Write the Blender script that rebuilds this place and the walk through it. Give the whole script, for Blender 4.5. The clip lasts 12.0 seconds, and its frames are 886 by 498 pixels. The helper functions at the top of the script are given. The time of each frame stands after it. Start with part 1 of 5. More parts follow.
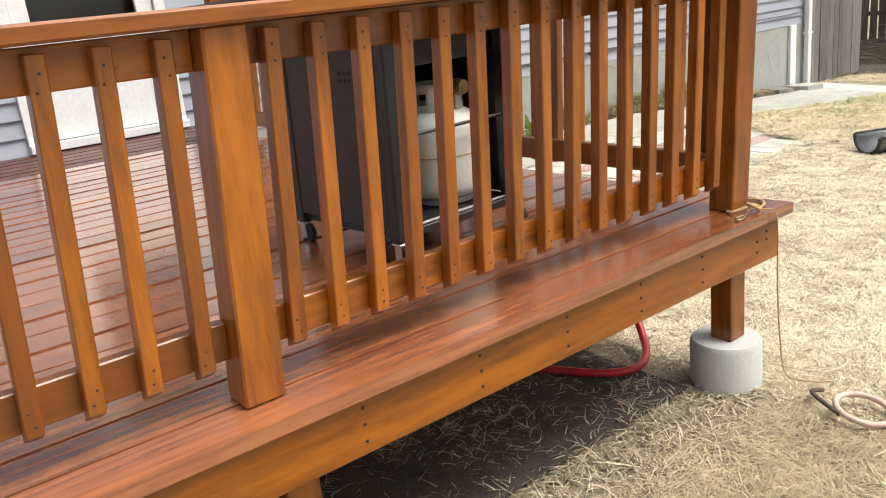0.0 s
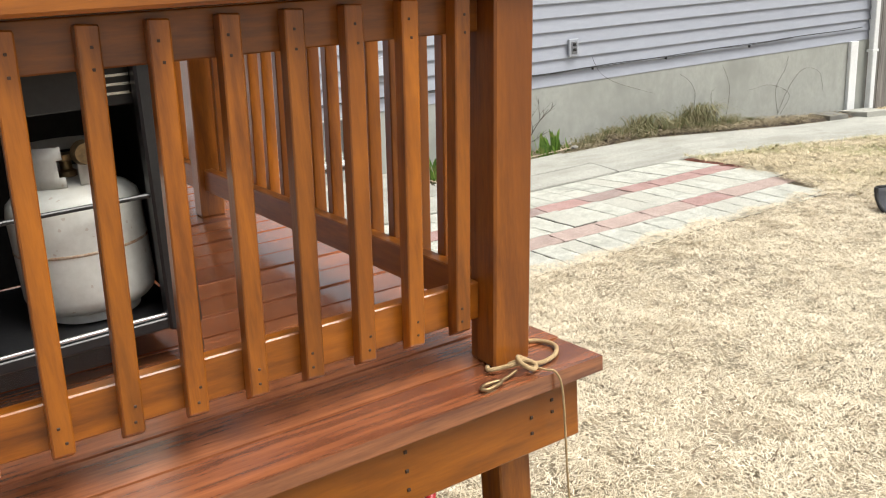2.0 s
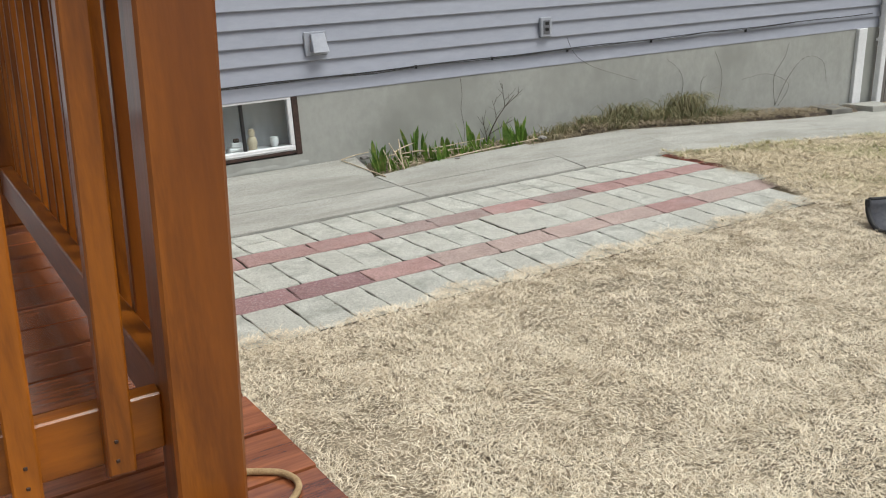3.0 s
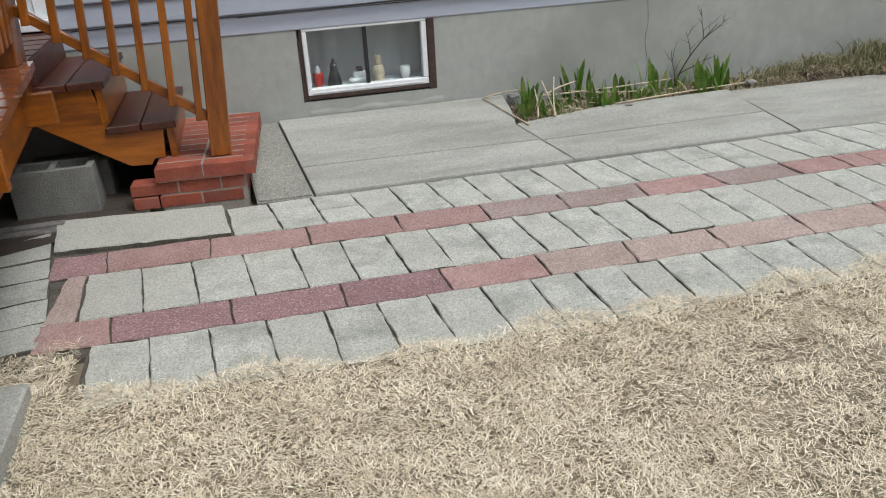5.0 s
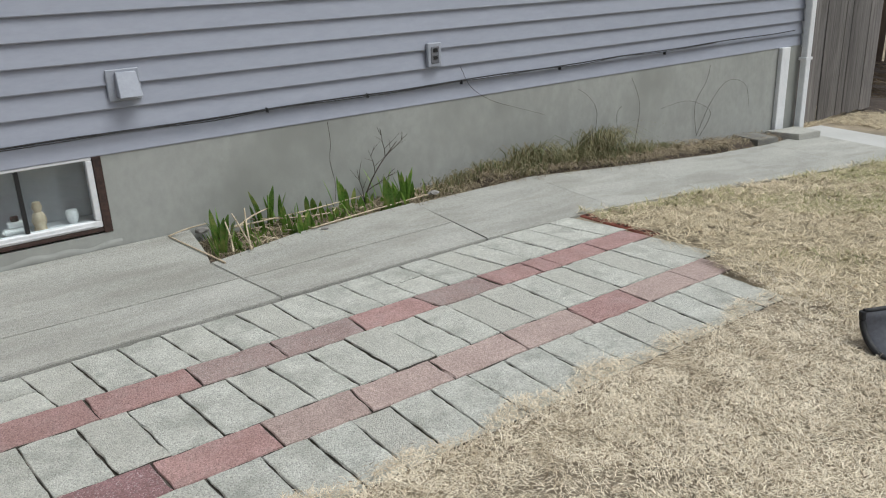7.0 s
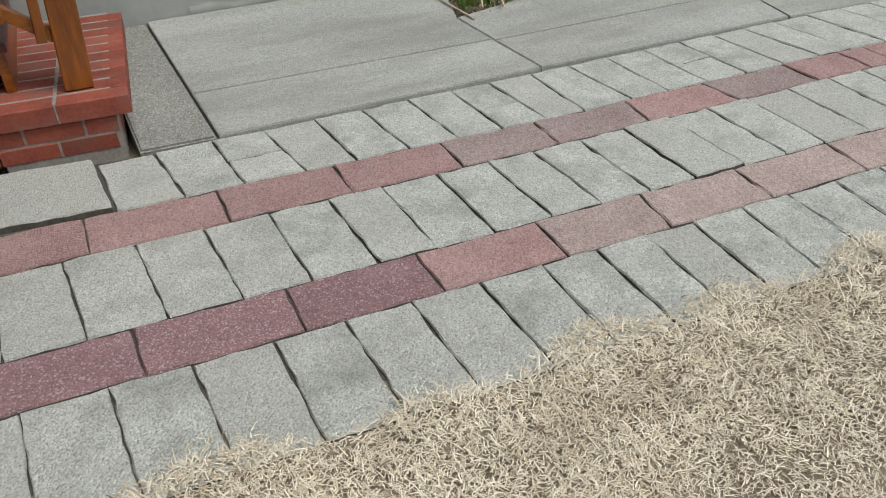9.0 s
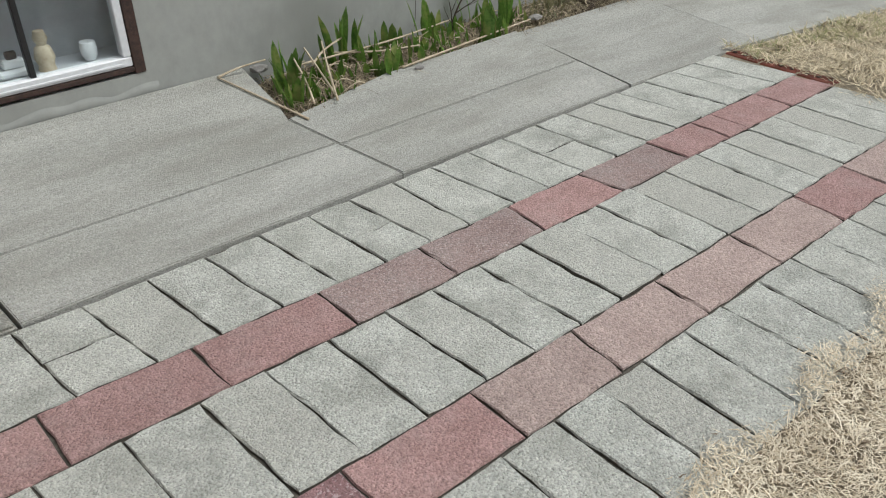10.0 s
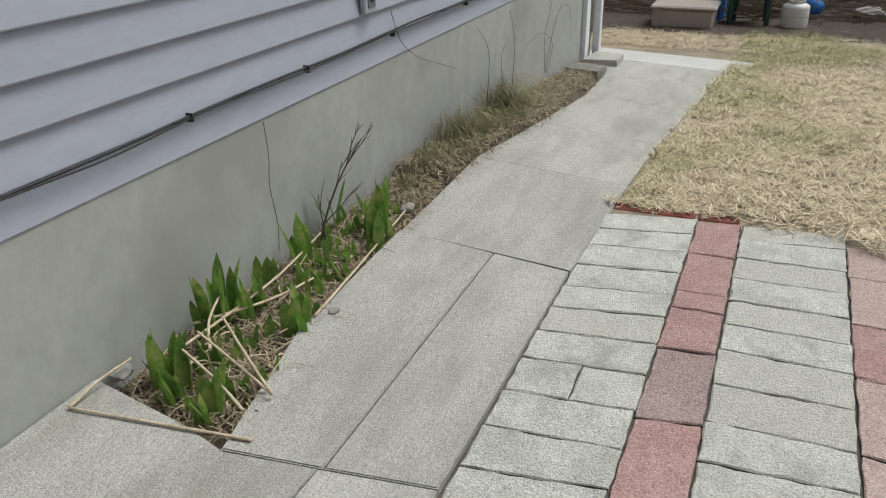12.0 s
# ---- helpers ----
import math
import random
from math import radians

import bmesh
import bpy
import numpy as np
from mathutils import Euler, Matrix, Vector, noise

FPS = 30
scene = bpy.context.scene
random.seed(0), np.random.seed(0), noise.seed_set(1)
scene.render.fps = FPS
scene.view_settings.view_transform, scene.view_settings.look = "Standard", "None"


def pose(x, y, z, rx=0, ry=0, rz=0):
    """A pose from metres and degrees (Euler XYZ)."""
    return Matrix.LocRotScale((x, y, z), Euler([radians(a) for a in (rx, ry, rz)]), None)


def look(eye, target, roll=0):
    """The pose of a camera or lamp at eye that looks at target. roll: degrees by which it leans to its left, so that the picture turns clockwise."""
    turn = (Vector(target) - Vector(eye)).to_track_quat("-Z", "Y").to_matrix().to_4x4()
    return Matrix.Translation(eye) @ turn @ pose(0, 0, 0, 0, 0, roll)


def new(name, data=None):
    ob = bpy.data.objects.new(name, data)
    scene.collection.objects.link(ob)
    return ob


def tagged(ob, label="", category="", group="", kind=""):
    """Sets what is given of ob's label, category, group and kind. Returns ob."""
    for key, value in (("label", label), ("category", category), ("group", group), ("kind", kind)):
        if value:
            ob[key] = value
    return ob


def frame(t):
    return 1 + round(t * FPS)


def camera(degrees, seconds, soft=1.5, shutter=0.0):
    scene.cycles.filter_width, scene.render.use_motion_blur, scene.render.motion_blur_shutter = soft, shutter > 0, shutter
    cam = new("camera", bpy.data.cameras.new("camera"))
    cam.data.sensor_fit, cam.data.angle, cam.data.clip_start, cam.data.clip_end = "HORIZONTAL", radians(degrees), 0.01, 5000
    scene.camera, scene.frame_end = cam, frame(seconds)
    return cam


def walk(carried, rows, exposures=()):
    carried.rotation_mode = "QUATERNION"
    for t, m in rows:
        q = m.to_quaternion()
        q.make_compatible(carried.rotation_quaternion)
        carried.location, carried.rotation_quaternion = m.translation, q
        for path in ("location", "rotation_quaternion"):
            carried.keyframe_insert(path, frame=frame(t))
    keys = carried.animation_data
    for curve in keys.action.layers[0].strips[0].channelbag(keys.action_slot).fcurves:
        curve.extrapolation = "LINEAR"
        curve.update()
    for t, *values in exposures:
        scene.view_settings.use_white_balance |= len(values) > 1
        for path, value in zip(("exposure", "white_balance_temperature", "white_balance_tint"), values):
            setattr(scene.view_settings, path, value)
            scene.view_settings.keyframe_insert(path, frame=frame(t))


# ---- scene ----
cam = camera(57.8, 12.0, soft=1.1)
PATH = [
    (0, (0.959, 0.245, 1.520), (2.087, 1.788, 0.930), -6.3),
    (0.5, (1.328, 0.311, 1.482), (2.400, 1.889, 0.883), -6.6),
    (1, (1.733, 0.388, 1.518), (2.753, 1.995, 0.903), -5.9),
    (1.5, (2.203, 0.408, 1.486), (3.171, 2.059, 0.905), -5.9),
    (2, (2.500, 0.453, 1.495), (3.461, 2.107, 0.909), -4.5),
    (2.5, (2.910, 0.693, 1.456), (3.907, 2.314, 0.843), -2.9),
    (3, (3.288, 0.802, 1.424), (4.218, 2.454, 0.787), -3.0),
    (3.5, (3.552, 0.950, 1.435), (4.333, 2.656, 0.743), -3.5),
    (5.3, (4.261, 1.770, 1.388), (4.643, 3.542, 0.541), -3.3),
    (5.5, (4.228, 1.836, 1.398), (4.652, 3.591, 0.538), -3.1),
    (6, (4.179, 1.944, 1.406), (4.763, 3.633, 0.509), -2.0),
    (6.5, (4.230, 1.957, 1.486), (5.092, 3.559, 0.655), -1.1),
    (7, (4.253, 1.959, 1.557), (5.379, 3.474, 0.896), -2.3),
    (7.5, (4.161, 2.005, 1.495), (5.170, 3.584, 0.794), -2.2),
    (7.7, (4.098, 2.051, 1.447), (4.967, 3.661, 0.638), -1.3),
    (9.3, (4.176, 2.852, 1.387), (4.800, 4.354, 0.225), -2.1),
    (9.5, (4.148, 3.001, 1.401), (4.930, 4.454, 0.271), -1.1),
    (10, (4.181, 3.364, 1.441), (5.282, 4.618, 0.340), 0.2),
    (10.5, (4.253, 3.727, 1.476), (5.554, 4.892, 0.501), -0.8),
    (11, (4.257, 4.099, 1.496), (5.724, 5.116, 0.594), 0.5),
    (11.5, (4.260, 4.519, 1.496), (5.846, 5.350, 0.606), 0.5),
    (12, (4.333, 4.831, 1.497), (6.000, 5.525, 0.637), -0.9),
]
EXPOSURES = [(t, stops, kelvin, 10) for t, stops, kelvin in (
    (0.0, 0.9, 6950), (1.5, 0.88, 6950), (2.0, 0.8, 6850), (2.5, 0.52, 6700), (3.0, 0.17, 6550), (3.7, 0.06, 6450), (5.3, 0.04, 6300), (6.0, -0.03, 6280),
    (7.7, -0.03, 6300), (9.3, -0.12, 6300), (10.0, -0.08, 6350), (11.0, 0.0, 6450), (12.0, 0.06, 6500))]
walk(cam, [(t, look(eye, target, roll)) for t, eye, target, roll in PATH], EXPOSURES)

# ---- world and sun: bright overcast ----
SUN_EL, SUN_AZ = 62.0, 140.0
world = bpy.data.worlds.new("overcast_sky")
scene.world = world
world.use_nodes = True
wt = world.node_tree
sky = wt.nodes.new("ShaderNodeTexSky")
sky.sky_type = 'NISHITA'
sky.sun_disc = False
sky.sun_elevation = radians(SUN_EL)
sky.sun_rotation = radians(SUN_AZ)
sky.air_density, sky.dust_density, sky.ozone_density = 1.0, 4.0, 1.0
hsv = wt.nodes.new("ShaderNodeHueSaturation")
hsv.inputs["Saturation"].default_value = 0.45
bg = wt.nodes["Background"]
bg.inputs["Strength"].default_value = 0.115
wt.links.new(sky.outputs[0], hsv.inputs["Color"])
wt.links.new(hsv.outputs[0], bg.inputs["Color"])
sun = new("sun", bpy.data.lights.new("sun", 'SUN'))
sun.data.energy, sun.data.angle, sun.data.color = 2.3, radians(35), (0.965, 1.0, 0.99)
sun.matrix_world = look((0, 0, 20), (0 + 20 * math.sin(radians(SUN_AZ)) * -0.53, 20 * math.cos(radians(SUN_AZ)) * -0.53, 0))


# ---- materials ----
def mat(name, c1, c2, big=2.0, fine=60.0, rough=0.8, bump=0.3, vary=0.0, stretch=(1, 1, 1), speck=None, spec=0.5, dist=0.004, metal=0.0, c3=None, big3=0.7, alt=None, agg=None, coat=0.0):
    """Two-scale noise colour, optional specks, bump from the fine scale; vary: per-object brightness."""
    m = bpy.data.materials.new(name)
    m.use_nodes = True
    n, l = m.node_tree.nodes, m.node_tree.links
    b = n["Principled BSDF"]
    geo = n.new("ShaderNodeNewGeometry")
    mp = n.new("ShaderNodeMapping")
    mp.inputs["Scale"].default_value = stretch
    l.new(geo.outputs["Position"], mp.inputs["Vector"])
    info = n.new("ShaderNodeObjectInfo")
    sh = n.new("ShaderNodeMath")
    sh.operation = 'MULTIPLY'
    sh.inputs[1].default_value = 37.0
    l.new(info.outputs["Random"], sh.inputs[0])
    add = n.new("ShaderNodeVectorMath")
    l.new(mp.outputs[0], add.inputs[0])
    if vary:
        l.new(sh.outputs[0], add.inputs[1])

    def noi(scale, detail, ro=0.6):
        t = n.new("ShaderNodeTexNoise")
        t.inputs["Scale"].default_value = scale
        t.inputs["Detail"].default_value = detail
        t.inputs["Roughness"].default_value = ro
        l.new(add.outputs[0], t.inputs["Vector"])
        return t
    t1, t2 = noi(big, 4), noi(fine, 5, 0.7)
    mx = n.new("ShaderNodeMix")
    mx.data_type = 'RGBA'
    mx.inputs[6].default_value, mx.inputs[7].default_value = (*c1, 1), (*c2, 1)
    cb = n.new("ShaderNodeMath")
    cb.operation = 'MULTIPLY_ADD'
    l.new(t1.outputs[0], cb.inputs[0])
    cb.inputs[1].default_value = 1.0
    k = n.new("ShaderNodeMath")
    k.operation = 'MULTIPLY_ADD'
    l.new(t2.outputs[0], k.inputs[0])
    k.inputs[1].default_value, k.inputs[2].default_value = 1.4, -0.7
    l.new(k.outputs[0], cb.inputs[2])
    rg = n.new("ShaderNodeMapRange")
    rg.inputs["From Min"].default_value, rg.inputs["From Max"].default_value = 0.22, 0.78
    l.new(cb.outputs[0], rg.inputs["Value"])
    l.new(rg.outputs[0], mx.inputs[0])
    col = mx.outputs[2]
    if c3:
        t3 = noi(big3, 3)
        r3 = n.new("ShaderNodeMapRange")
        r3.inputs["From Min"].default_value, r3.inputs["From Max"].default_value = 0.5, 0.7
        l.new(t3.outputs[0], r3.inputs["Value"])
        m3 = n.new("ShaderNodeMix")
        m3.data_type = 'RGBA'
        l.new(r3.outputs[0], m3.inputs[0])
        l.new(col, m3.inputs[6])
        m3.inputs[7].default_value = (*c3, 1)
        col = m3.outputs[2]
    if alt:
        ra = n.new("ShaderNodeMath")
        ra.operation = 'POWER'
        l.new(info.outputs["Random"], ra.inputs[0])
        ra.inputs[1].default_value = 2.2
        ma = n.new("ShaderNodeMix")
        ma.data_type = 'RGBA'
        l.new(ra.outputs[0], ma.inputs[0])
        l.new(col, ma.inputs[6])
        ma.inputs[7].default_value = (*alt, 1)
        col = ma.outputs[2]
    if speck:
        v = n.new("ShaderNodeTexVoronoi")
        v.inputs["Scale"].default_value = speck[1]
        l.new(geo.outputs["Position"], v.inputs["Vector"])
        sp = n.new("ShaderNodeSeparateColor")
        l.new(v.outputs["Color"], sp.inputs[0])
        gt = n.new("ShaderNodeMath")
        gt.operation = 'GREATER_THAN'
        gt.inputs[1].default_value = speck[2]
        l.new(sp.outputs[0], gt.inputs[0])
        mul = n.new("ShaderNodeMath")
        mul.operation = 'MULTIPLY'
        l.new(gt.outputs[0], mul.inputs[0])
        mul.inputs[1].default_value = 0.5
        ms = n.new("ShaderNodeMix")
        ms.data_type = 'RGBA'
        l.new(mul.outputs[0], ms.inputs[0])
        l.new(col, ms.inputs[6])
        ms.inputs[7].default_value = (*speck[0], 1)
        col = ms.outputs[2]
    if agg:
        va = n.new("ShaderNodeTexVoronoi")
        va.inputs["Scale"].default_value = agg[0]
        l.new(geo.outputs["Position"], va.inputs["Vector"])
        sa = n.new("ShaderNodeSeparateColor")
        l.new(va.outputs["Color"], sa.inputs[0])
        aa = n.new("ShaderNodeMapRange")
        aa.inputs["To Min"].default_value, aa.inputs["To Max"].default_value = 1 - agg[1], 1 + agg[1]
        l.new(sa.outputs[1], aa.inputs["Value"])
        ha = n.new("ShaderNodeHueSaturation")
        l.new(aa.outputs[0], ha.inputs["Value"])
        l.new(col, ha.inputs["Color"])
        col = ha.outputs[0]
    if vary:
        hs = n.new("ShaderNodeHueSaturation")
        vr = n.new("ShaderNodeMapRange")
        vr.inputs["To Min"].default_value, vr.inputs["To Max"].default_value = 1 - vary, 1 + vary
        l.new(info.outputs["Random"], vr.inputs["Value"])
        l.new(vr.outputs[0], hs.inputs["Value"])
        l.new(col, hs.inputs["Color"])
        col = hs.outputs[0]
    l.new(col, b.inputs["Base Color"])
    rr = n.new("ShaderNodeMapRange")
    rr.inputs["To Min"].default_value, rr.inputs["To Max"].default_value = max(0.03, rough - 0.12), min(1, rough + 0.12)
    l.new(t1.outputs[0], rr.inputs["Value"])
    l.new(rr.outputs[0], b.inputs["Roughness"])
    b.inputs["Metallic"].default_value = metal
    b.inputs["Specular IOR Level"].default_value = spec
    b.inputs["Coat Weight"].default_value, b.inputs["Coat Roughness"].default_value = coat, 0.16
    if bump:
        bp = n.new("ShaderNodeBump")
        bp.inputs["Strength"].default_value, bp.inputs["Distance"].default_value = bump, dist
        l.new(t2.outputs[0], bp.inputs["Height"])
        l.new(bp.outputs[0], b.inputs["Normal"])
        if agg:
            b2 = n.new("ShaderNodeBump")
            b2.inputs["Strength"].default_value, b2.inputs["Distance"].default_value = 0.7, 0.004
            b2.invert = True
            l.new(va.outputs["Distance"], b2.inputs["Height"])
            l.new(bp.outputs[0], b2.inputs["Normal"])
            l.new(b2.outputs[0], b.inputs["Normal"])
    return m


def glass(name, rough=0.02):
    m = bpy.data.materials.new(name)
    m.use_nodes = True
    b = m.node_tree.nodes["Principled BSDF"]
    b.inputs["Base Color"].default_value = (0.9, 0.95, 0.95, 1)
    b.inputs["Transmission Weight"].default_value = 1.0
    b.inputs["Roughness"].default_value = rough
    b.inputs["IOR"].default_value = 1.45
    return m


STAIN = ((0.40, 0.122, 0.009), (0.135, 0.036, 0.004))
M_RAILX = mat("stained_wood_x", *STAIN, 3, 22, 0.32, 0.3, 0.13, (0.12, 1, 1), c3=(0.17, 0.047, 0.006), big3=2.5, coat=0.25)
M_RAILY = mat("stained_wood_y", *STAIN, 3, 22, 0.32, 0.3, 0.13, (1, 0.12, 1), c3=(0.17, 0.047, 0.006), big3=2.5, coat=0.25)
M_RAILZ = mat("stained_wood_z", *STAIN, 3, 22, 0.32, 0.3, 0.16, (1, 1, 0.12), c3=(0.17, 0.047, 0.006), big3=2.5, coat=0.25)
M_DECK = mat("stained_deck_board", (0.37, 0.128, 0.05), (0.125, 0.037, 0.018), 2.5, 45, 0.2, 0.14, 0.18, (0.07, 1, 1), spec=1.0, coat=1.0)
# mahogany tread stain; on the upper riser it stands in for shade
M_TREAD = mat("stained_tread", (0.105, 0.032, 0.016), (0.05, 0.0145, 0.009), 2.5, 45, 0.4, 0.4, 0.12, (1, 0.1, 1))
M_NAIL = mat("dark_screw_head", (0.05, 0.02, 0.009), (0.03, 0.013, 0.007), 5, 50, 0.6, 0)
M_STRAW = mat("dry_lawn_soil", (0.46, 0.385, 0.27), (0.17, 0.135, 0.09), 3.0, 130, 0.95, 0.9, dist=0.01, c3=(0.22, 0.185, 0.135), big3=1.6)
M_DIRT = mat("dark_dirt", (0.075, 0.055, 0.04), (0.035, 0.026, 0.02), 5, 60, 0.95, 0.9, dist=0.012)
M_SOIL = mat("bed_soil", (0.12, 0.088, 0.062), (0.05, 0.036, 0.026), 6, 70, 0.95, 0.9, dist=0.012)
M_PAVE = mat("grey_concrete_paver", (0.68, 0.685, 0.61), (0.44, 0.444, 0.386), 7, 110, 0.9, 1.0, 0.10, speck=((0.25, 0.25, 0.215), 230, 0.86), dist=0.008, c3=(0.375, 0.378, 0.325), big3=6, alt=(0.43, 0.425, 0.37), agg=(165, 0.15))
M_PAVER_RED = mat("red_concrete_paver", (0.465, 0.298, 0.272), (0.318, 0.192, 0.172), 6, 120, 0.9, 1.0, 0.08, speck=((0.2, 0.11, 0.1), 260, 0.84), dist=0.006, c3=(0.40, 0.27, 0.245), big3=8, agg=(165, 0.2))
M_PAVER_BROWN = mat("brownish_concrete_paver", (0.475, 0.37, 0.327), (0.335, 0.252, 0.22), 6, 120, 0.9, 1.0, 0.09, speck=((0.2, 0.14, 0.12), 260, 0.84), dist=0.004, c3=(0.42, 0.325, 0.285), big3=7, agg=(165, 0.2))
M_PAVER_DARK = mat("dark_red_speckled_paver", (0.345, 0.205, 0.2), (0.22, 0.12, 0.117), 6, 120, 0.9, 1.0, 0.08, speck=((0.55, 0.46, 0.45), 230, 0.87), dist=0.006, c3=(0.28, 0.165, 0.16), big3=6, agg=(165, 0.2))
M_PAVER_MIXED = mat("mottled_brown_paver", (0.39, 0.295, 0.265), (0.25, 0.175, 0.158), 6, 120, 0.9, 1.0, 0.05, speck=((0.5, 0.43, 0.4), 230, 0.86), dist=0.006, c3=(0.33, 0.26, 0.235), big3=7, agg=(165, 0.2))
M_JOINT = mat("dark_joint_sand", (0.135, 0.12, 0.095), (0.055, 0.048, 0.037), 8, 90, 0.95, 0.8)
M_CONC = mat("worn_concrete", (0.45, 0.447, 0.40), (0.30, 0.297, 0.262), 3.2, 110, 0.9, 0.8, 0.05, (0.35, 1.5, 1), speck=((0.2, 0.197, 0.17), 260, 0.88), dist=0.005, c3=(0.292, 0.286, 0.246), big3=3.1, agg=(170, 0.13))
M_CONC_PALE = mat("pale_new_concrete", (0.52, 0.52, 0.49), (0.42, 0.42, 0.395), 2.2, 110, 0.9, 0.4, c3=(0.48, 0.475, 0.44), big3=1.5)
M_AGG = mat("exposed_aggregate", (0.30, 0.292, 0.25), (0.21, 0.204, 0.175), 6, 120, 0.9, 0.9, speck=((0.44, 0.43, 0.375), 190, 0.8), dist=0.005, agg=(150, 0.25))
M_FOUND = mat("painted_foundation", (0.358, 0.366, 0.336), (0.302, 0.31, 0.284), 1.3, 14, 0.85, 0.3, 0.0, (1, 1, 0.8), dist=0.005, c3=(0.262, 0.268, 0.243), big3=1.6)
M_SIDING = mat("grey_vinyl_siding", (0.338, 0.358, 0.41), (0.302, 0.322, 0.372), 0.8, 30, 0.5, 0.1, 0.02, (0.3, 1, 1))
M_WHITE = mat("white_paint", (0.78, 0.79, 0.79), (0.66, 0.67, 0.67), 3, 40, 0.45, 0.1)
M_BROWNTRIM = mat("rotten_brown_wood", (0.075, 0.04, 0.03), (0.03, 0.02, 0.016), 12, 60, 0.85, 0.8)
M_MORTAR = mat("mortar", (0.36, 0.325, 0.275), (0.22, 0.2, 0.17), 10, 90, 0.9, 0.5)
M_BRICK = mat("red_brick", (0.32, 0.078, 0.042), (0.19, 0.043, 0.027), 7, 70, 0.75, 0.5, 0.2, c3=(0.22, 0.085, 0.06), big3=5)
M_CMU = mat("cinder_block", (0.24, 0.235, 0.21), (0.13, 0.127, 0.112), 6, 110, 0.95, 0.9, dist=0.005)
M_BLACK = mat("black_enamel", (0.012, 0.012, 0.013), (0.02, 0.02, 0.021), 4, 60, 0.35, 0.1)
M_GRILLSIDE = mat("dusty_black_panel", (0.022, 0.02, 0.02), (0.04, 0.036, 0.034), 3, 40, 0.5, 0.1)
M_CHROME = mat("chrome", (0.7, 0.7, 0.7), (0.55, 0.55, 0.55), 6, 40, 0.25, 0.05, metal=1.0)
M_TANK = mat("white_tank_enamel", (0.60, 0.61, 0.57), (0.50, 0.50, 0.46), 3, 30, 0.45, 0.1, c3=(0.53, 0.51, 0.45), big3=6, speck=((0.36, 0.27, 0.2), 160, 0.992))
M_RUSTBAND = mat("rust_line", (0.30, 0.17, 0.09), (0.48, 0.42, 0.34), 40, 120, 0.8, 0.2)
M_RUBBER = mat("black_rubber", (0.015, 0.015, 0.015), (0.03, 0.03, 0.03), 8, 70, 0.7, 0.2)
M_ROPE = mat("tan_rope", (0.50, 0.36, 0.19), (0.32, 0.21, 0.10), 40, 300, 0.9, 0.8)
M_CORD = mat("pale_cord", (0.66, 0.58, 0.44), (0.50, 0.42, 0.30), 40, 300, 0.9, 0.6)
M_RUSTY = mat("rusty_pink_metal", (0.60, 0.45, 0.39), (0.42, 0.29, 0.24), 30, 120, 0.7, 0.3)
M_CLIP = mat("brass_clip", (0.35, 0.24, 0.12), (0.2, 0.14, 0.08), 30, 100, 0.4, 0.2, metal=0.9)
M_HOSE = mat("red_hose", (0.50, 0.02, 0.025), (0.35, 0.015, 0.02), 6, 60, 0.35, 0.1)
M_LEAF = mat("iris_leaf", (0.21, 0.36, 0.07), (0.085, 0.19, 0.032), 16, 60, 0.55, 0.2, 0.35, c3=(0.36, 0.39, 0.12), big3=11)
M_STALK = mat("dry_stalk", (0.58, 0.50, 0.37), (0.36, 0.28, 0.18), 20, 120, 0.85, 0.4)
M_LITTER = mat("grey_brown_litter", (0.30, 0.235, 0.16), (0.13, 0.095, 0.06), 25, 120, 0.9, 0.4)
M_TWIG = mat("dark_twig", (0.10, 0.075, 0.055), (0.05, 0.037, 0.028), 20, 120, 0.9, 0.4)
M_FENCE = mat("weathered_fence", (0.21, 0.195, 0.18), (0.10, 0.092, 0.084), 4, 30, 0.9, 0.6, 0.25, (1, 1, 0.08))
M_OLDFENCE = mat("old_brown_fence", (0.17, 0.125, 0.085), (0.08, 0.057, 0.04), 4, 30, 0.9, 0.6, 0.3, (1, 1, 0.08))
M_CURTAIN = mat("grey_curtain", (0.50, 0.51, 0.53), (0.42, 0.43, 0.45), 3, 40, 0.9, 0.2)
M_GLASS = glass("window_glass")
M_GREYPLASTIC = mat("grey_plastic", (0.17, 0.175, 0.19), (0.11, 0.115, 0.125), 6, 60, 0.55, 0.2)
M_VENT = mat("pale_grey_plastic", (0.36, 0.38, 0.42), (0.31, 0.33, 0.37), 6, 60, 0.5, 0.1)
M_BEIGE = mat("beige_plastic", (0.36, 0.31, 0.27), (0.29, 0.25, 0.22), 3, 40, 0.6, 0.1)
M_BLUE = mat("blue_plastic", (0.03, 0.18, 0.5), (0.02, 0.12, 0.36), 3, 40, 0.35, 0.1)
M_GREEN = mat("dark_green_plastic", (0.012, 0.05, 0.04), (0.008, 0.035, 0.028), 3, 40, 0.45, 0.1)
M_ROCK = mat("pale_stone", (0.33, 0.315, 0.29), (0.17, 0.16, 0.145), 8, 50, 0.9, 0.6)
M_RED = mat("red_glaze", (0.5, 0.03, 0.02), (0.4, 0.02, 0.015), 8, 50, 0.3, 0)
# near-black colour that puts indoor darkness on the backing boards
M_UNLIT_BACKING = mat("dark_inside", (0.05, 0.05, 0.05), (0.03, 0.03, 0.03), 3, 30, 0.9, 0)
M_ROOF = mat("grey_shingle", (0.1, 0.1, 0.1), (0.06, 0.06, 0.06), 3, 40, 0.9, 0.5)
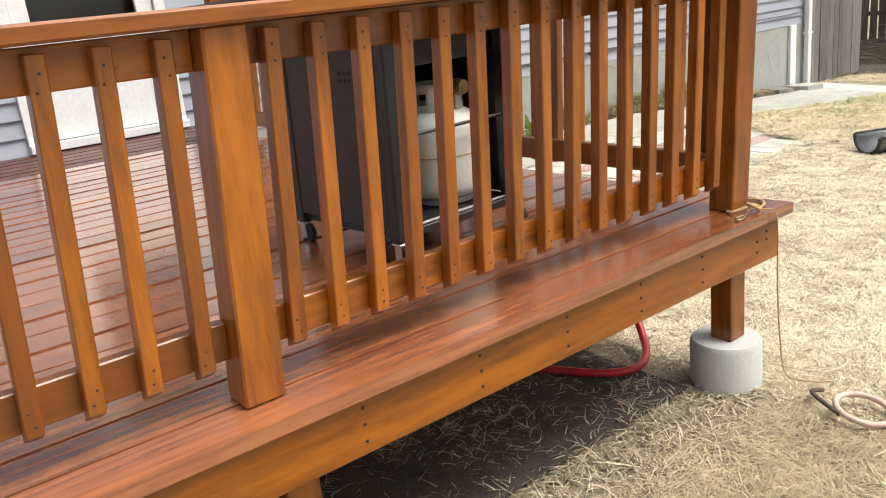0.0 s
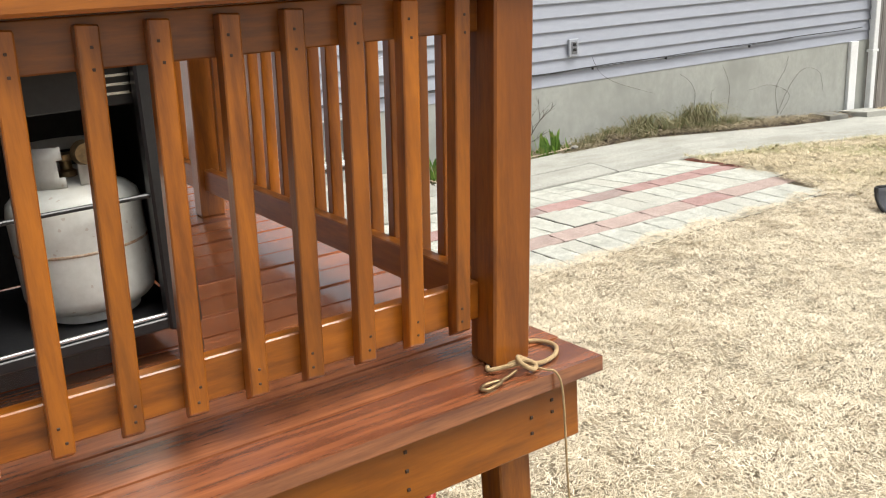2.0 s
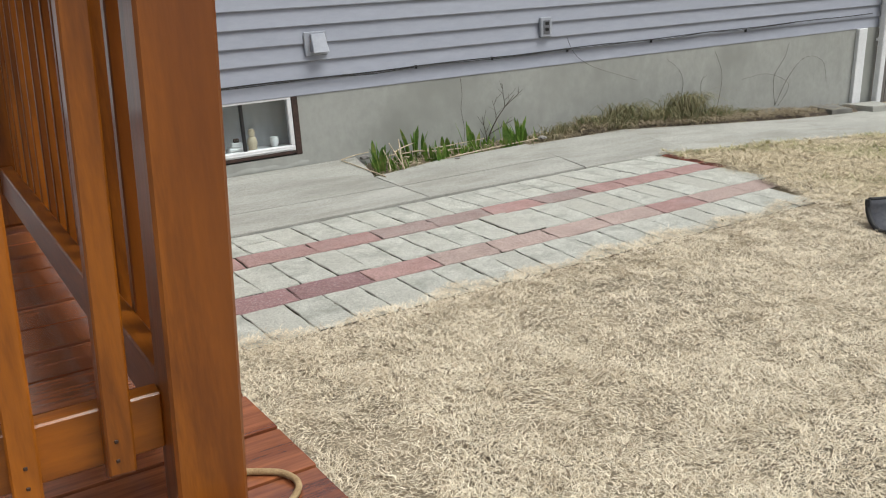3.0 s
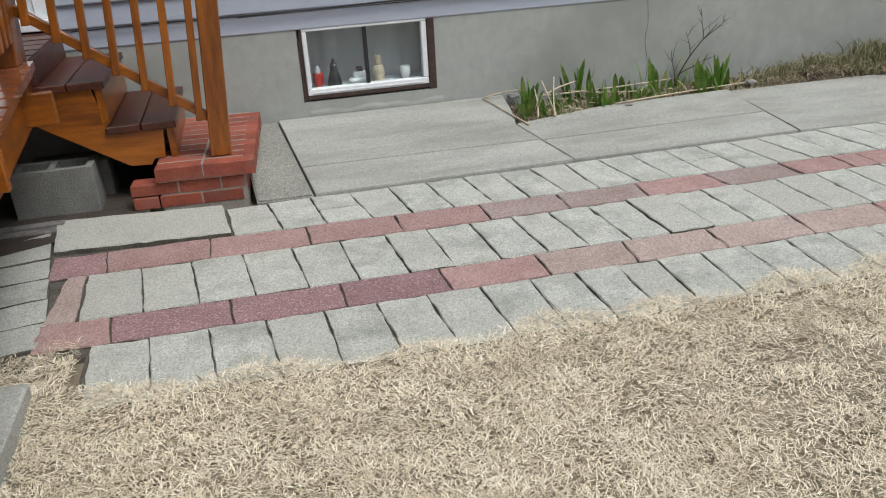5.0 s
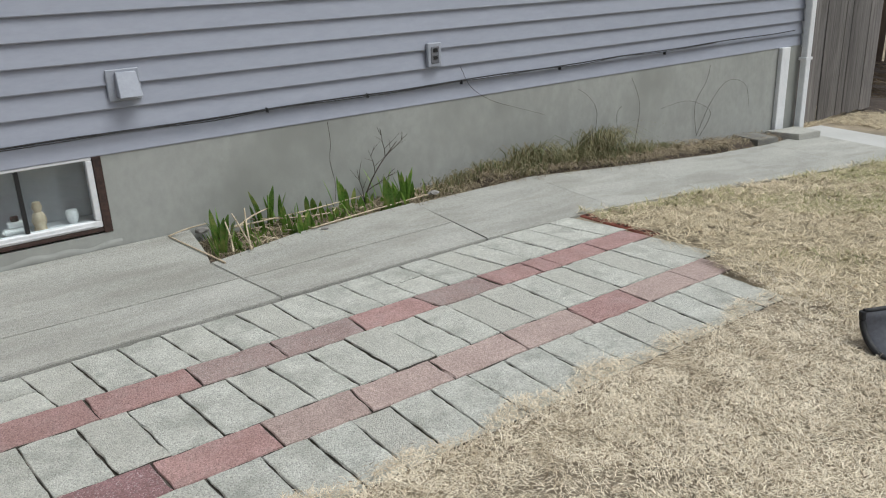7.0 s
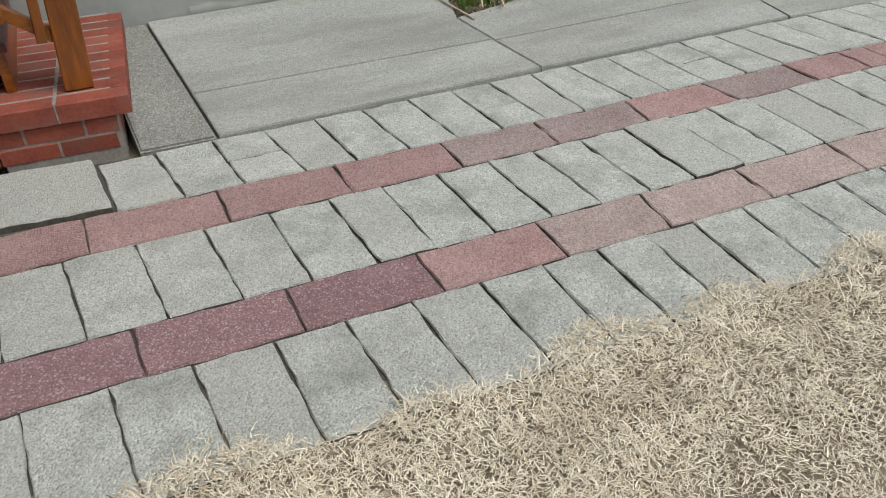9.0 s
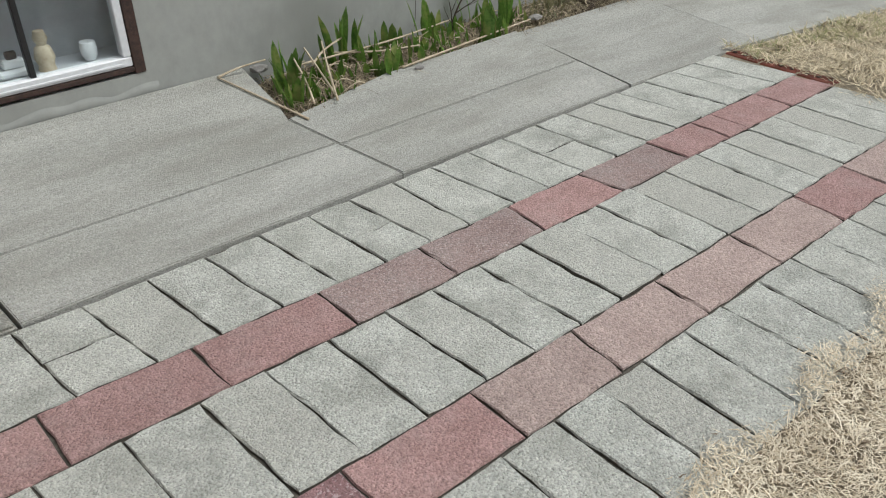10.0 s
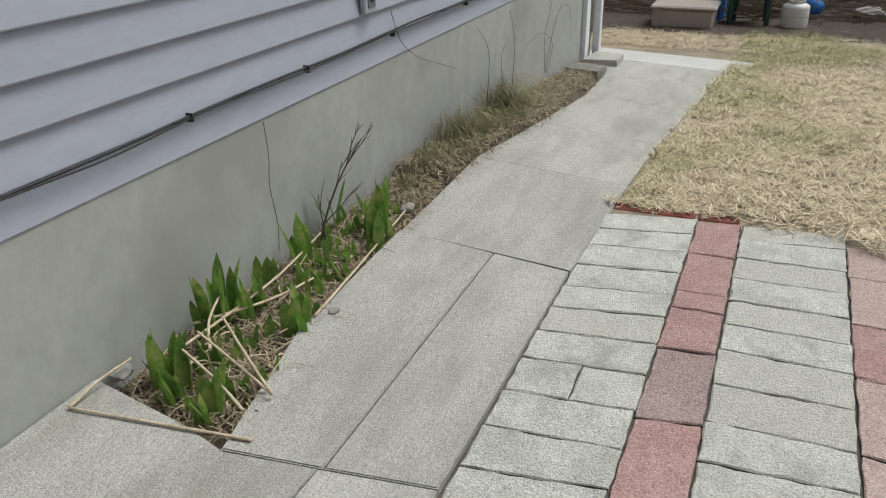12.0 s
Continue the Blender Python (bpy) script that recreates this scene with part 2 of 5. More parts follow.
# leaves let some light through
for m_ in (M_LEAF,):
    nt = m_.node_tree
    pb, mo = nt.nodes["Principled BSDF"], nt.nodes["Material Output"]
    tr, mixs = nt.nodes.new("ShaderNodeBsdfTranslucent"), nt.nodes.new("ShaderNodeMixShader")
    nt.links.new(pb.inputs["Base Color"].links[0].from_socket, tr.inputs["Color"])
    mixs.inputs[0].default_value = 0.4
    nt.links.new(pb.outputs[0], mixs.inputs[1])
    nt.links.new(tr.outputs[0], mixs.inputs[2])
    nt.links.new(mixs.outputs[0], mo.inputs["Surface"])
M_OLDBRICK = mat("old_cored_brick", (0.24, 0.065, 0.04), (0.13, 0.04, 0.026), 9, 70, 0.85, 0.6, 0.2)


# ---- building helpers ----
def empty(name, label, category, group="", kind=""):
    return tagged(new(name), label, category, group, kind)


def part(name, bm, material, parent, label=""):
    me = bpy.data.meshes.new(name)
    bm.to_mesh(me)
    bm.free()
    me.materials.append(material)
    ob = new(name, me)
    ob.parent = parent
    if label:
        ob["label"] = label
    return ob


def piece(name, me, parent, m, label=""):
    ob = new(name, me)
    ob.parent = parent
    ob.matrix_basis = m
    if label:
        ob["label"] = label
    return ob


def add_box(bm, x0, y0, z0, x1, y1, z1, bev=0.0):
    r = bmesh.ops.create_cube(bm, size=1.0)
    vs = r["verts"]
    bmesh.ops.scale(bm, vec=(x1 - x0, y1 - y0, z1 - z0), verts=vs)
    bmesh.ops.translate(bm, vec=((x0 + x1) / 2, (y0 + y1) / 2, (z0 + z1) / 2), verts=vs)
    if bev:
        es = list({e for v in vs for e in v.link_edges})
        bmesh.ops.bevel(bm, geom=es, offset=bev, segments=1, affect='EDGES')
    return bm


def box(x0, y0, z0, x1, y1, z1, bev=0.004):
    return add_box(bmesh.new(), x0, y0, z0, x1, y1, z1, bev)


def slab_mesh(name, sx, sy, sz, material, ch=0.005, jitter=0.0, seed=0, side=None):
    """A block with its top at z = 0 and a chamfered, slightly uneven top rim."""
    rng = random.Random(seed)
    j = lambda: rng.uniform(-jitter, jitter)
    hx, hy = sx / 2, sy / 2
    nx, ny = (7, 3) if sx > sy * 1.4 else (3, 7) if sy > sx * 1.4 else (4, 4)
    rim = [(-1 + 2 * k / nx, -1) for k in range(nx)] + [(1, -1 + 2 * k / ny) for k in range(ny)] + [(1 - 2 * k / nx, 1) for k in range(nx)] + [(-1, 1 - 2 * k / ny) for k in range(ny)]
    n = len(rim)
    v = []
    for z, inset in ((-sz, 0), (-ch, 0), (0, ch)):
        for p, q in rim:
            v.append((p * (hx - inset) + j() * 0.6, q * (hy - inset) + j() * 0.6, z + (j() * 0.35 if z > -sz else 0)))
    f = [tuple(range(n - 1, -1, -1)), tuple(range(2 * n, 3 * n))]
    for k in (0, n):
        for i in range(n):
            f.append((k + i, k + (i + 1) % n, k + n + (i + 1) % n, k + n + i))
    me = bpy.data.meshes.new(name)
    me.from_pydata(v, [], f)
    me.materials.append(material)
    if side:
        me.materials.append(side)
        for p in me.polygons:
            p.material_index = 0 if p.index == 1 else 1
    return me


def tube(points, r, material, name, parent=None, taper=None, res=3, cyclic=False, label=""):
    """A round tube along a smooth line, as a mesh; taper: radius factor at the far end."""
    pts = [Vector(p) for p in points]
    n = len(pts)
    fine = []
    segs = 6 if n > 2 else 1
    last = n if cyclic else n - 1
    for i in range(last):
        p0, p1, p2, p3 = (pts[(i - 1) % n] if cyclic or i > 0 else pts[i], pts[i], pts[(i + 1) % n], pts[(i + 2) % n] if cyclic or i + 2 < n else pts[(i + 1) % n])
        for k in range(segs):
            t = k / segs
            fine.append(0.5 * (2 * p1 + (p2 - p0) * t + (2 * p0 - 5 * p1 + 4 * p2 - p3) * t * t + (3 * p1 - p0 - 3 * p2 + p3) * t ** 3))
    if not cyclic:
        fine.append(pts[-1])
    bm = bmesh.new()
    m = len(fine)
    sides = 4 + 2 * res if r > 0.004 else 5
    rings = []
    up = Vector((0.13, 0.27, 0.95))
    for i, p in enumerate(fine):
        d = (fine[(i + 1) % m] - fine[i - 1]) if cyclic or 0 < i < m - 1 else (fine[1] - fine[0] if i == 0 else fine[-1] - fine[-2])
        d = d.normalized() if d.length > 1e-9 else Vector((0, 0, 1))
        a = d.cross(up)
        if a.length < 1e-3:
            a = d.cross(Vector((1, 0, 0)))
        a.normalize()
        b = d.cross(a)
        rr = r * (1 if taper is None else 1 + (taper - 1) * i / max(1, m - 1))
        rings.append([bm.verts.new(p + rr * (math.cos(2 * math.pi * s / sides) * a + math.sin(2 * math.pi * s / sides) * b)) for s in range(sides)])
    for i in range(m if cyclic else m - 1):
        A, B = rings[i], rings[(i + 1) % m]
        for s in range(sides):
            fc = bm.faces.new((A[s], A[(s + 1) % sides], B[(s + 1) % sides], B[s]))
            fc.smooth = True
    if not cyclic:
        bm.faces.new(rings[0][::-1])
        bm.faces.new(rings[-1])
    return part(name, bm, material, parent, label)


def lathe(profile, at, name, material, parent=None, label="", seg=24, axis='z'):
    """A turned body from (radius, height) pairs."""
    bm = bmesh.new()
    rings = []
    for r, h in profile:
        ring = []
        for s in range(seg):
            a = 2 * math.pi * s / seg
            p = (r * math.cos(a), r * math.sin(a), h)
            if axis == 'x':
                p = (h, p[0], p[1])
            if axis == 'y':
                p = (p[0], h, p[1])
            ring.append(bm.verts.new((at[0] + p[0], at[1] + p[1], at[2] + p[2])))
        rings.append(ring)
    for A, B in zip(rings, rings[1:]):
        for s in range(seg):
            fc = bm.faces.new((A[s], A[(s + 1) % seg], B[(s + 1) % seg], B[s]))
            fc.smooth = True
    bm.faces.new(rings[0][::-1])
    bm.faces.new(rings[-1])
    bmesh.ops.recalc_face_normals(bm, faces=bm.faces)
    for e in bm.edges:
        if e.calc_face_angle(0) > 0.7:
            e.smooth = False
    return part(name, bm, material, parent, label)


def ground_z(x, y):
    """Level round the deck and pavers, falling towards the far corner of the house."""
    d = max(0.0, x - 8.0)
    z = -0.075 * d if d < 4.6 else -0.345 - 0.03 * (d - 4.6)
    if x > 16.4:
        z += 0.16 * min(x - 16.4, 4.0)
    if 3.2 < x < 7.9 and 4.3 < y < 6.6:
        z -= 0.05
    return z - 0.012


def bulk(name, verts, faces_n, material, label, category, kind="stuff"):
    """Many small polygons of faces_n corners each, as one object."""
    co = np.asarray(verts, dtype=np.float32).reshape(-1, 3)
    n = len(co) // faces_n
    me = bpy.data.meshes.new(name)
    me.vertices.add(len(co))
    me.vertices.foreach_set("co", co.ravel())
    me.loops.add(n * faces_n)
    me.loops.foreach_set("vertex_index", np.arange(n * faces_n, dtype=np.int32))
    me.polygons.add(n)
    me.polygons.foreach_set("loop_start", np.arange(0, n * faces_n, faces_n, dtype=np.int32))
    me.update()
    me.materials.append(material)
    return tagged(new(name, me), label, category, kind=kind)


WALL_Y, CORNER_X, SIDING_Z = 6.58, 12.5, 0.652
LEAN = 0.07
DECK_Z, DECK_FRONT, DECK_LEFT = 0.685, 1.69, -1.6


def deck_z(y):
    return DECK_Z + 0.018 * (y - 1.7)


def deck_edge(y):
    return 3.62 - 0.098 * (y - 1.69)


def rail_x(y):
    return 3.445 - 0.075 * (y - 1.84)


# ---- ground: one sheet to the horizon ----
def make_ground():
    xs = [-900, -300, -90, -30, -10] + [i * 0.5 for i in range(-8, 60)] + [32, 40, 60, 150, 400, 900]
    ys = [-900, -300, -90, -30, -14] + [i * 0.5 for i in range(-18, 22)] + [14, 20, 40, 120, 400, 900]
    bm = bmesh.new()
    grid = [[bm.verts.new((x, y, ground_z(x, y) + (0.012 * noise.noise((x * 0.9, y * 0.9, 0)) if 2 < x < 16 and y < 3.6 else 0))) for y in ys] for x in xs]
    for i in range(len(xs) - 1):
        for j in range(len(ys) - 1):
            bm.faces.new((grid[i][j], grid[i + 1][j], grid[i + 1][j + 1], grid[i][j + 1])).smooth = True
    tagged(part("ground", bm, M_STRAW, None), "dry straw-coloured lawn ground reaching the horizon", "ground", kind="structure")


make_ground()


# ---- house ----
def make_house():
    f = bmesh.new()
    wx0, wx1, wz0, wz1 = 4.52, 5.36, 0.215, 0.655
    y0, y1 = WALL_Y, WALL_Y + 0.22
    add_box(f, -4, y0, -0.9, wx0, y1, SIDING_Z + 0.02)
    add_box(f, wx1, y0, -0.9, CORNER_X - 0.02, y1, SIDING_Z + 0.02)
    add_box(f, wx0, y0, -0.9, wx1, y1, wz0)
    add_box(f, wx0, y0, wz1, wx1, y1, SIDING_Z + 0.02)
    wall = tagged(part("wall_foundation", f, M_FOUND, None), "grey painted concrete foundation wall with hairline cracks", "wall", kind="structure")
    add_y = WALL_Y + 6.5
    b = bmesh.new()
    add_box(b, -4, y0 + 0.02, SIDING_Z + 0.02, 2.12, y1, 3.45)
    add_box(b, 3.16, y0 + 0.02, SIDING_Z + 0.02, CORNER_X - 0.02, y1, 3.45)
    add_box(b, 2.12, y0 + 0.02, 2.98, 3.16, y1, 3.45)
    add_box(b, CORNER_X - 0.22, y1, -0.9, CORNER_X - 0.02, add_y, 3.45)
    add_box(b, -4, y1, -0.9, -3.8, add_y, 3.45)
    add_box(b, -4, add_y, -0.9, CORNER_X - 0.02, add_y + 0.2, 3.45)
    side = tagged(part("wall_siding", b, M_SIDING, None), "house wall clad in grey horizontal vinyl siding", "wall", kind="structure")
    roof = bmesh.new()
    ym = (y0 + add_y) / 2
    prof = [(y0 - 0.4, 3.40), (y0 - 0.4, 3.52), (ym, 4.9), (add_y + 0.4, 3.52), (add_y + 0.4, 3.40)]
    A = [roof.verts.new((-4.3, y, z)) for y, z in prof]
    B = [roof.verts.new((CORNER_X + 0.3, y, z)) for y, z in prof]
    for k in range(5):
        roof.faces.new((A[k], A[(k + 1) % 5], B[(k + 1) % 5], B[k]))
    roof.faces.new(A)
    roof.faces.new(B[::-1])
    bmesh.ops.recalc_face_normals(roof, faces=roof.faces)
    tagged(part("roof", roof, M_ROOF, None), "grey shingled house roof with eaves", "roof", kind="structure")

    def course(x0, x1):
        bm = bmesh.new()
        prof = [(0.0, 0.004), (-0.022, 0.0), (-0.024, 0.005), (-0.003, 0.127), (0.0, 0.127)]
        A = [bm.verts.new((x0, p[0], p[1])) for p in prof]
        B = [bm.verts.new((x1, p[0], p[1])) for p in prof]
        for i in range(5):
            bm.faces.new((A[i], A[(i + 1) % 5], B[(i + 1) % 5], B[i]))
        bm.faces.new(A)
        bm.faces.new(B[::-1])
        bmesh.ops.recalc_face_normals(bm, faces=bm.faces)
        me = bpy.data.meshes.new("siding_board")
        bm.to_mesh(me)
        bm.free()
        me.materials.append(M_SIDING)
        return me
    full, left, right = course(-4, CORNER_X - 0.02), course(-4, 2.06), course(3.22, CORNER_X - 0.02)
    for i in range(21):
        z = SIDING_Z + 0.1275 * i - (0.012 if i else 0)
        for me in ((full,) if z < 0.7 or z > 3.0 else (left, right)):
            piece("siding_board", me, side, pose(0, WALL_Y + 0.018, z))

    # corner trim and white board on the foundation
    tr = empty("corner_trim", "white corner board at the end of the siding", "trim", kind="structure")
    part("board", box(CORNER_X - 0.02, WALL_Y - 0.012, SIDING_Z - 0.02, CORNER_X + 0.06, WALL_Y + 0.1, 3.45), M_WHITE, tr)
    tr = empty("foundation_board", "white vertical board fixed to the foundation", "trim", kind="structure")
    part("board", box(12.06, WALL_Y - 0.045, -0.31, 12.21, WALL_Y - 0.001, 0.655), M_WHITE, tr)

    # downspout
    d = empty("downspout", "white metal downspout at the house corner", "downspout")
    bm = bmesh.new()
    for s in range(2):
        add_box(bm, 12.44 + 0.004 * s, WALL_Y - 0.10, -0.30 + 1.9 * s, 12.53 + 0.002 * s, WALL_Y - 0.03, 1.60 + 1.9 * s, 0.008)
    part("pipe", bm, M_WHITE, d)
    bm = box(12.44, WALL_Y - 0.13, -0.345, 12.54, WALL_Y - 0.025, -0.27, 0.01)
    part("elbow", bm, M_WHITE, d)
    for z in (0.5, 2.2):
        part("strap", box(12.42, WALL_Y - 0.105, z, 12.55, WALL_Y - 0.02, z + 0.03, 0.002), M_WHITE, d)

    # basement window
    w = empty("window_1", "small basement window in white aluminium frame with rotten brown surround", "window", kind="structure")
    s = bmesh.new()
    add_box(s, wx0 + 0.012, y0 + 0.004, wz0 + 0.002, wx0 + 0.029, y0 + 0.10, wz1 - 0.002, 0.003)
    add_box(s, wx0 + 0.001, y0 - 0.004, wz0 + 0.004, wx0 + 0.014, y0 + 0.003, wz1 - 0.07, 0.003)
    add_box(s, wx1 - 0.048, y0 - 0.006, wz0 + 0.002, wx1 - 0.002, y0 + 0.10, wz1 - 0.002, 0.003)
    add_box(s, wx0 + 0.028, y0 - 0.004, wz0 + 0.012, wx1 - 0.048, y0 + 0.10, wz0 + 0.034, 0.003)
    part("surround", s, M_BROWNTRIM, w, "rotten dark brown wooden surround")
    fx0, fx1, fz0, fz1 = wx0 + 0.03, wx1 - 0.05, wz0 + 0.036, wz1 - 0.002
    fr = bmesh.new()
    add_box(fr, fx0, y0 - 0.002, fz0, fx1, y0 + 0.05, fz0 + 0.04, 0.004)
    add_box(fr, fx0, y0 - 0.002, fz1 - 0.018, fx1, y0 + 0.05, fz1, 0.004)
    add_box(fr, fx0, y0 - 0.002, fz0 + 0.041, fx0 + 0.028, y0 + 0.05, fz1 - 0.019, 0.004)
    add_box(fr, fx1 - 0.034, y0 - 0.002, fz0 + 0.041, fx1, y0 + 0.05, fz1 - 0.019, 0.004)
    add_box(fr, fx0 + 0.03, y0 - 0.008, fz0 + 0.012, fx1 - 0.04, y0 - 0.003, fz0 + 0.02, 0.001)
    part("window_frame", fr, M_WHITE, w, "white aluminium frame")
    mid = 4.93
    part("mullion", box(mid - 0.011, y0 + 0.01, fz0 + 0.041, mid + 0.011, y0 + 0.045, fz1 - 0.019, 0.002), M_BLACK, w, "dark centre bar")
    for a, c in ((fx0 + 0.028, mid - 0.011), (mid + 0.011, fx1 - 0.034)):
        g = part("pane", box(a, y0 + 0.025, fz0 + 0.04, c, y0 + 0.029, fz1 - 0.019, 0), M_GLASS, w)
        g.visible_shadow = False
    part("window_sill", box(wx0, y0 + 0.052, wz0 - 0.01, wx1, y0 + 0.22, fz0 + 0.03, 0.003), M_CURTAIN, w, "grey inner sill")
    bm = bmesh.new()
    N = 60
    rows = [[bm.verts.new((wx0 - 0.2 + (wx1 - wx0 + 0.4) * i / N, y0 + 0.225 + 0.012 * math.sin(i * 0.9), z)) for z in (0.1, 0.75)] for i in range(N + 1)]
    for A, B in zip(rows, rows[1:]):
        bm.faces.new((A[0], B[0], B[1], A[1])).smooth = True
    tagged(part("curtain", bm, M_CURTAIN, None), "plain grey curtain behind the basement window", "curtain")
    # unseen backing board added behind the curtain, coloured dark like an unlit room
    r = bmesh.new()
    add_box(r, 4.0, y1 + 0.3, -0.6, 6.0, y1 + 0.35, 1.0)
    tagged(part("wall_basement", r, M_UNLIT_BACKING, None), "added dark backing behind the basement window, standing for the unlit room", "wall", kind="structure")
    # mortar ledge under the window
    bm = bmesh.new()
    rng = random.Random(4)
    N = 60
    rows = []
    for i in range(N + 1):
        x = 4.55 + 0.85 * i / N
        d, h = 0.012 + 0.014 * noise.noise((x * 9, 0, 2)), 0.155 + 0.035 * noise.noise((x * 7, 3, 5))
        rows.append([bm.verts.new(p) for p in ((x, y0 - 0.001, 0.09), (x, y0 - 0.005 - d * 0.3, 0.09), (x, y0 - 0.002 - d * 0.25, h - 0.01), (x, y0 - 0.001, h + 0.006))])
    for A, B in zip(rows, rows[1:]):
        for k in range(3):
            bm.faces.new((A[k], A[k + 1], B[k + 1], B[k])).smooth = k == 1
    bmesh.ops.recalc_face_normals(bm, faces=bm.faces)
    tagged(part("ledge", bm, M_FOUND, None), "crumbling mortar ledge below the basement window", "ledge", kind="structure")

    # ornaments on the sill
    sz, sy = fz0 + 0.031, y0 + 0.10
    c = empty("candle_cup", "red glass candle cup with pale handle on the window sill", "cup")
    lathe([(0.022, 0), (0.026, 0.01), (0.03, 0.03), (0.034, 0.085), (0.03, 0.085)], (4.63, sy, sz), "cup", M_RED, c)
    lathe([(0.012, 0.08), (0.016, 0.1), (0.008, 0.125)], (4.63, sy, sz), "candle", M_WHITE, c)
    st = lathe([(0.045, 0), (0.045, 0.02), (0.035, 0.06), (0.022, 0.1), (0.024, 0.125), (0.012, 0.14), (0.004, 0.165)], (4.73, sy, sz), "statuette", M_BLACK)
    tagged(st, "small dark robed statuette on the window sill", "ornament")
    o = empty("model_boat", "small white model boat on the window sill", "ornament")
    part("hull", box(4.82, sy - 0.03, sz, 4.95, sy + 0.03, sz + 0.035, 0.012), M_WHITE, o)
    part("cabin", box(4.85, sy - 0.02, sz + 0.036, 4.93, sy + 0.02, sz + 0.07, 0.006), M_WHITE, o)
    part("funnel", box(4.87, sy - 0.012, sz + 0.071, 4.91, sy + 0.012, sz + 0.1, 0.004), M_BROWNTRIM, o)
    o = lathe([(0.035, 0), (0.03, 0.02), (0.04, 0.05), (0.03, 0.09), (0.018, 0.1), (0.028, 0.125), (0.02, 0.155), (0.005, 0.16)], (5.01, sy, sz), "figurine", M_STALK)
    tagged(o, "pale carved figurine on the window sill", "ornament")
    o = lathe([(0.02, 0), (0.03, 0.02), (0.034, 0.05), (0.03, 0.075), (0.02, 0.077)], (5.18, sy, sz), "mug", M_WHITE)
    tagged(o, "small white mug on the window sill", "cup")

    # hooded dryer vent
    v = empty("vent_hood", "pale grey plastic dryer vent hood on the siding", "vent")
    yv = WALL_Y - 0.004
    part("back_plate", box(5.455, yv - 0.014, 0.935, 5.635, yv, 1.105, 0.004), M_VENT, v)
    bm = bmesh.new()
    pts = [(5.495, 0, 0.955), (5.62, 0, 0.955), (5.612, 0, 1.09), (5.503, 0, 1.09)]
    A = [bm.verts.new((x, yv - 0.014, z)) for x, _, z in pts]
    dep = (0.075, 0.075, 0.02, 0.02)
    B = [bm.verts.new((x, yv - 0.014 - q, z)) for (x, _, z), q in zip(pts, dep)]
    for i in range(4):
        bm.faces.new((A[i], A[(i + 1) % 4], B[(i + 1) % 4], B[i]))
    bm.faces.new(B)
    bm.faces.new(A[::-1])
    bmesh.ops.recalc_face_normals(bm, faces=bm.faces)
    bmesh.ops.bevel(bm, geom=list(bm.edges), offset=0.004, segments=1, affect='EDGES')
    part("flap", bm, M_VENT, v)

    # outlet
    o = empty("outdoor_outlet", "grey outdoor electrical outlet on the siding", "outlet")
    part("box", box(7.60, yv - 0.03, 0.905, 7.72, yv, 1.07, 0.006), M_VENT, o)
    part("cover", box(7.625, yv - 0.036, 0.93, 7.695, yv - 0.0302, 1.045, 0.003), M_GREYPLASTIC, o)
    for z in (0.955, 1.005):
        part("socket", box(7.642, yv - 0.04, z, 7.678, yv - 0.0362, z + 0.028, 0.004), M_BLACK, o)

    # cable with clips
    c = empty("cable", "black cable clipped along the bottom of the siding", "cable")
    pts = [(3.3 + 0.45 * i, WALL_Y - 0.018, 0.757 + 0.006 * i * 0.45 + 0.004 * math.sin(i * 1.9)) for i in range(21)]
    tube(pts, 0.005, M_RUBBER, "wire", c)
    pts = [(x, y - 0.006, z - 0.008 + 0.006 * math.sin(i * 2.7)) for i, (x, y, z) in enumerate(pts[2:18])]
    tube(pts, 0.003, M_RUBBER, "wire", c)
    for x in (6.37, 7.1, 7.9, 8.9, 10.2):
        part("clip", box(x - 0.004, WALL_Y - 0.03, 0.758, x + 0.004, WALL_Y - 0.003, 0.787, 0.001), M_BLACK, c)

    # patio door
    d = empty("door_1", "white storm door with glass above a white kick panel", "door", kind="structure")
    dz = 0.84
    fr = bmesh.new()
    add_box(fr, 2.06, WALL_Y - 0.03, dz, 2.14, WALL_Y + 0.1, 2.98, 0.004)
    add_box(fr, 3.14, WALL_Y - 0.03, dz, 3.22, WALL_Y + 0.1, 2.98, 0.004)
    add_box(fr, 2.141, WALL_Y - 0.03, 2.9, 3.139, WALL_Y + 0.1, 2.98, 0.004)
    part("door_frame", fr, M_WHITE, d)
    part("threshold", box(2.06, WALL_Y - 0.08, dz - 0.06, 3.22, WALL_Y + 0.1, dz - 0.001, 0.004), M_WHITE, d)
    lf = bmesh.new()
    add_box(lf, 2.145, WALL_Y, dz + 0.005, 2.27, WALL_Y + 0.04, 2.895, 0.004)
    add_box(lf, 3.01, WALL_Y, dz + 0.005, 3.135, WALL_Y + 0.04, 2.895, 0.004)
    add_box(lf, 2.271, WALL_Y, dz + 0.005, 3.009, WALL_Y + 0.04, dz + 0.72, 0.004)
    add_box(lf, 2.271, WALL_Y, 2.78, 3.009, WALL_Y + 0.04, 2.895, 0.004)
    part("leaf", lf, M_WHITE, d)
    part("pane", box(2.27, WALL_Y + 0.018, dz + 0.72, 3.01, WALL_Y + 0.022, 2.78, 0), M_GLASS, d)
    # backing board added behind the door glass; its dark colour stands for unlit indoors
    r = bmesh.new()
    add_box(r, 1.6, WALL_Y + 0.8, 0.3, 3.7, WALL_Y + 0.85, 3.1)
    tagged(part("wall_hall", r, M_UNLIT_BACKING, None), "added dark backing behind the door glass, standing for the unlit hall", "wall", kind="structure")


make_house()


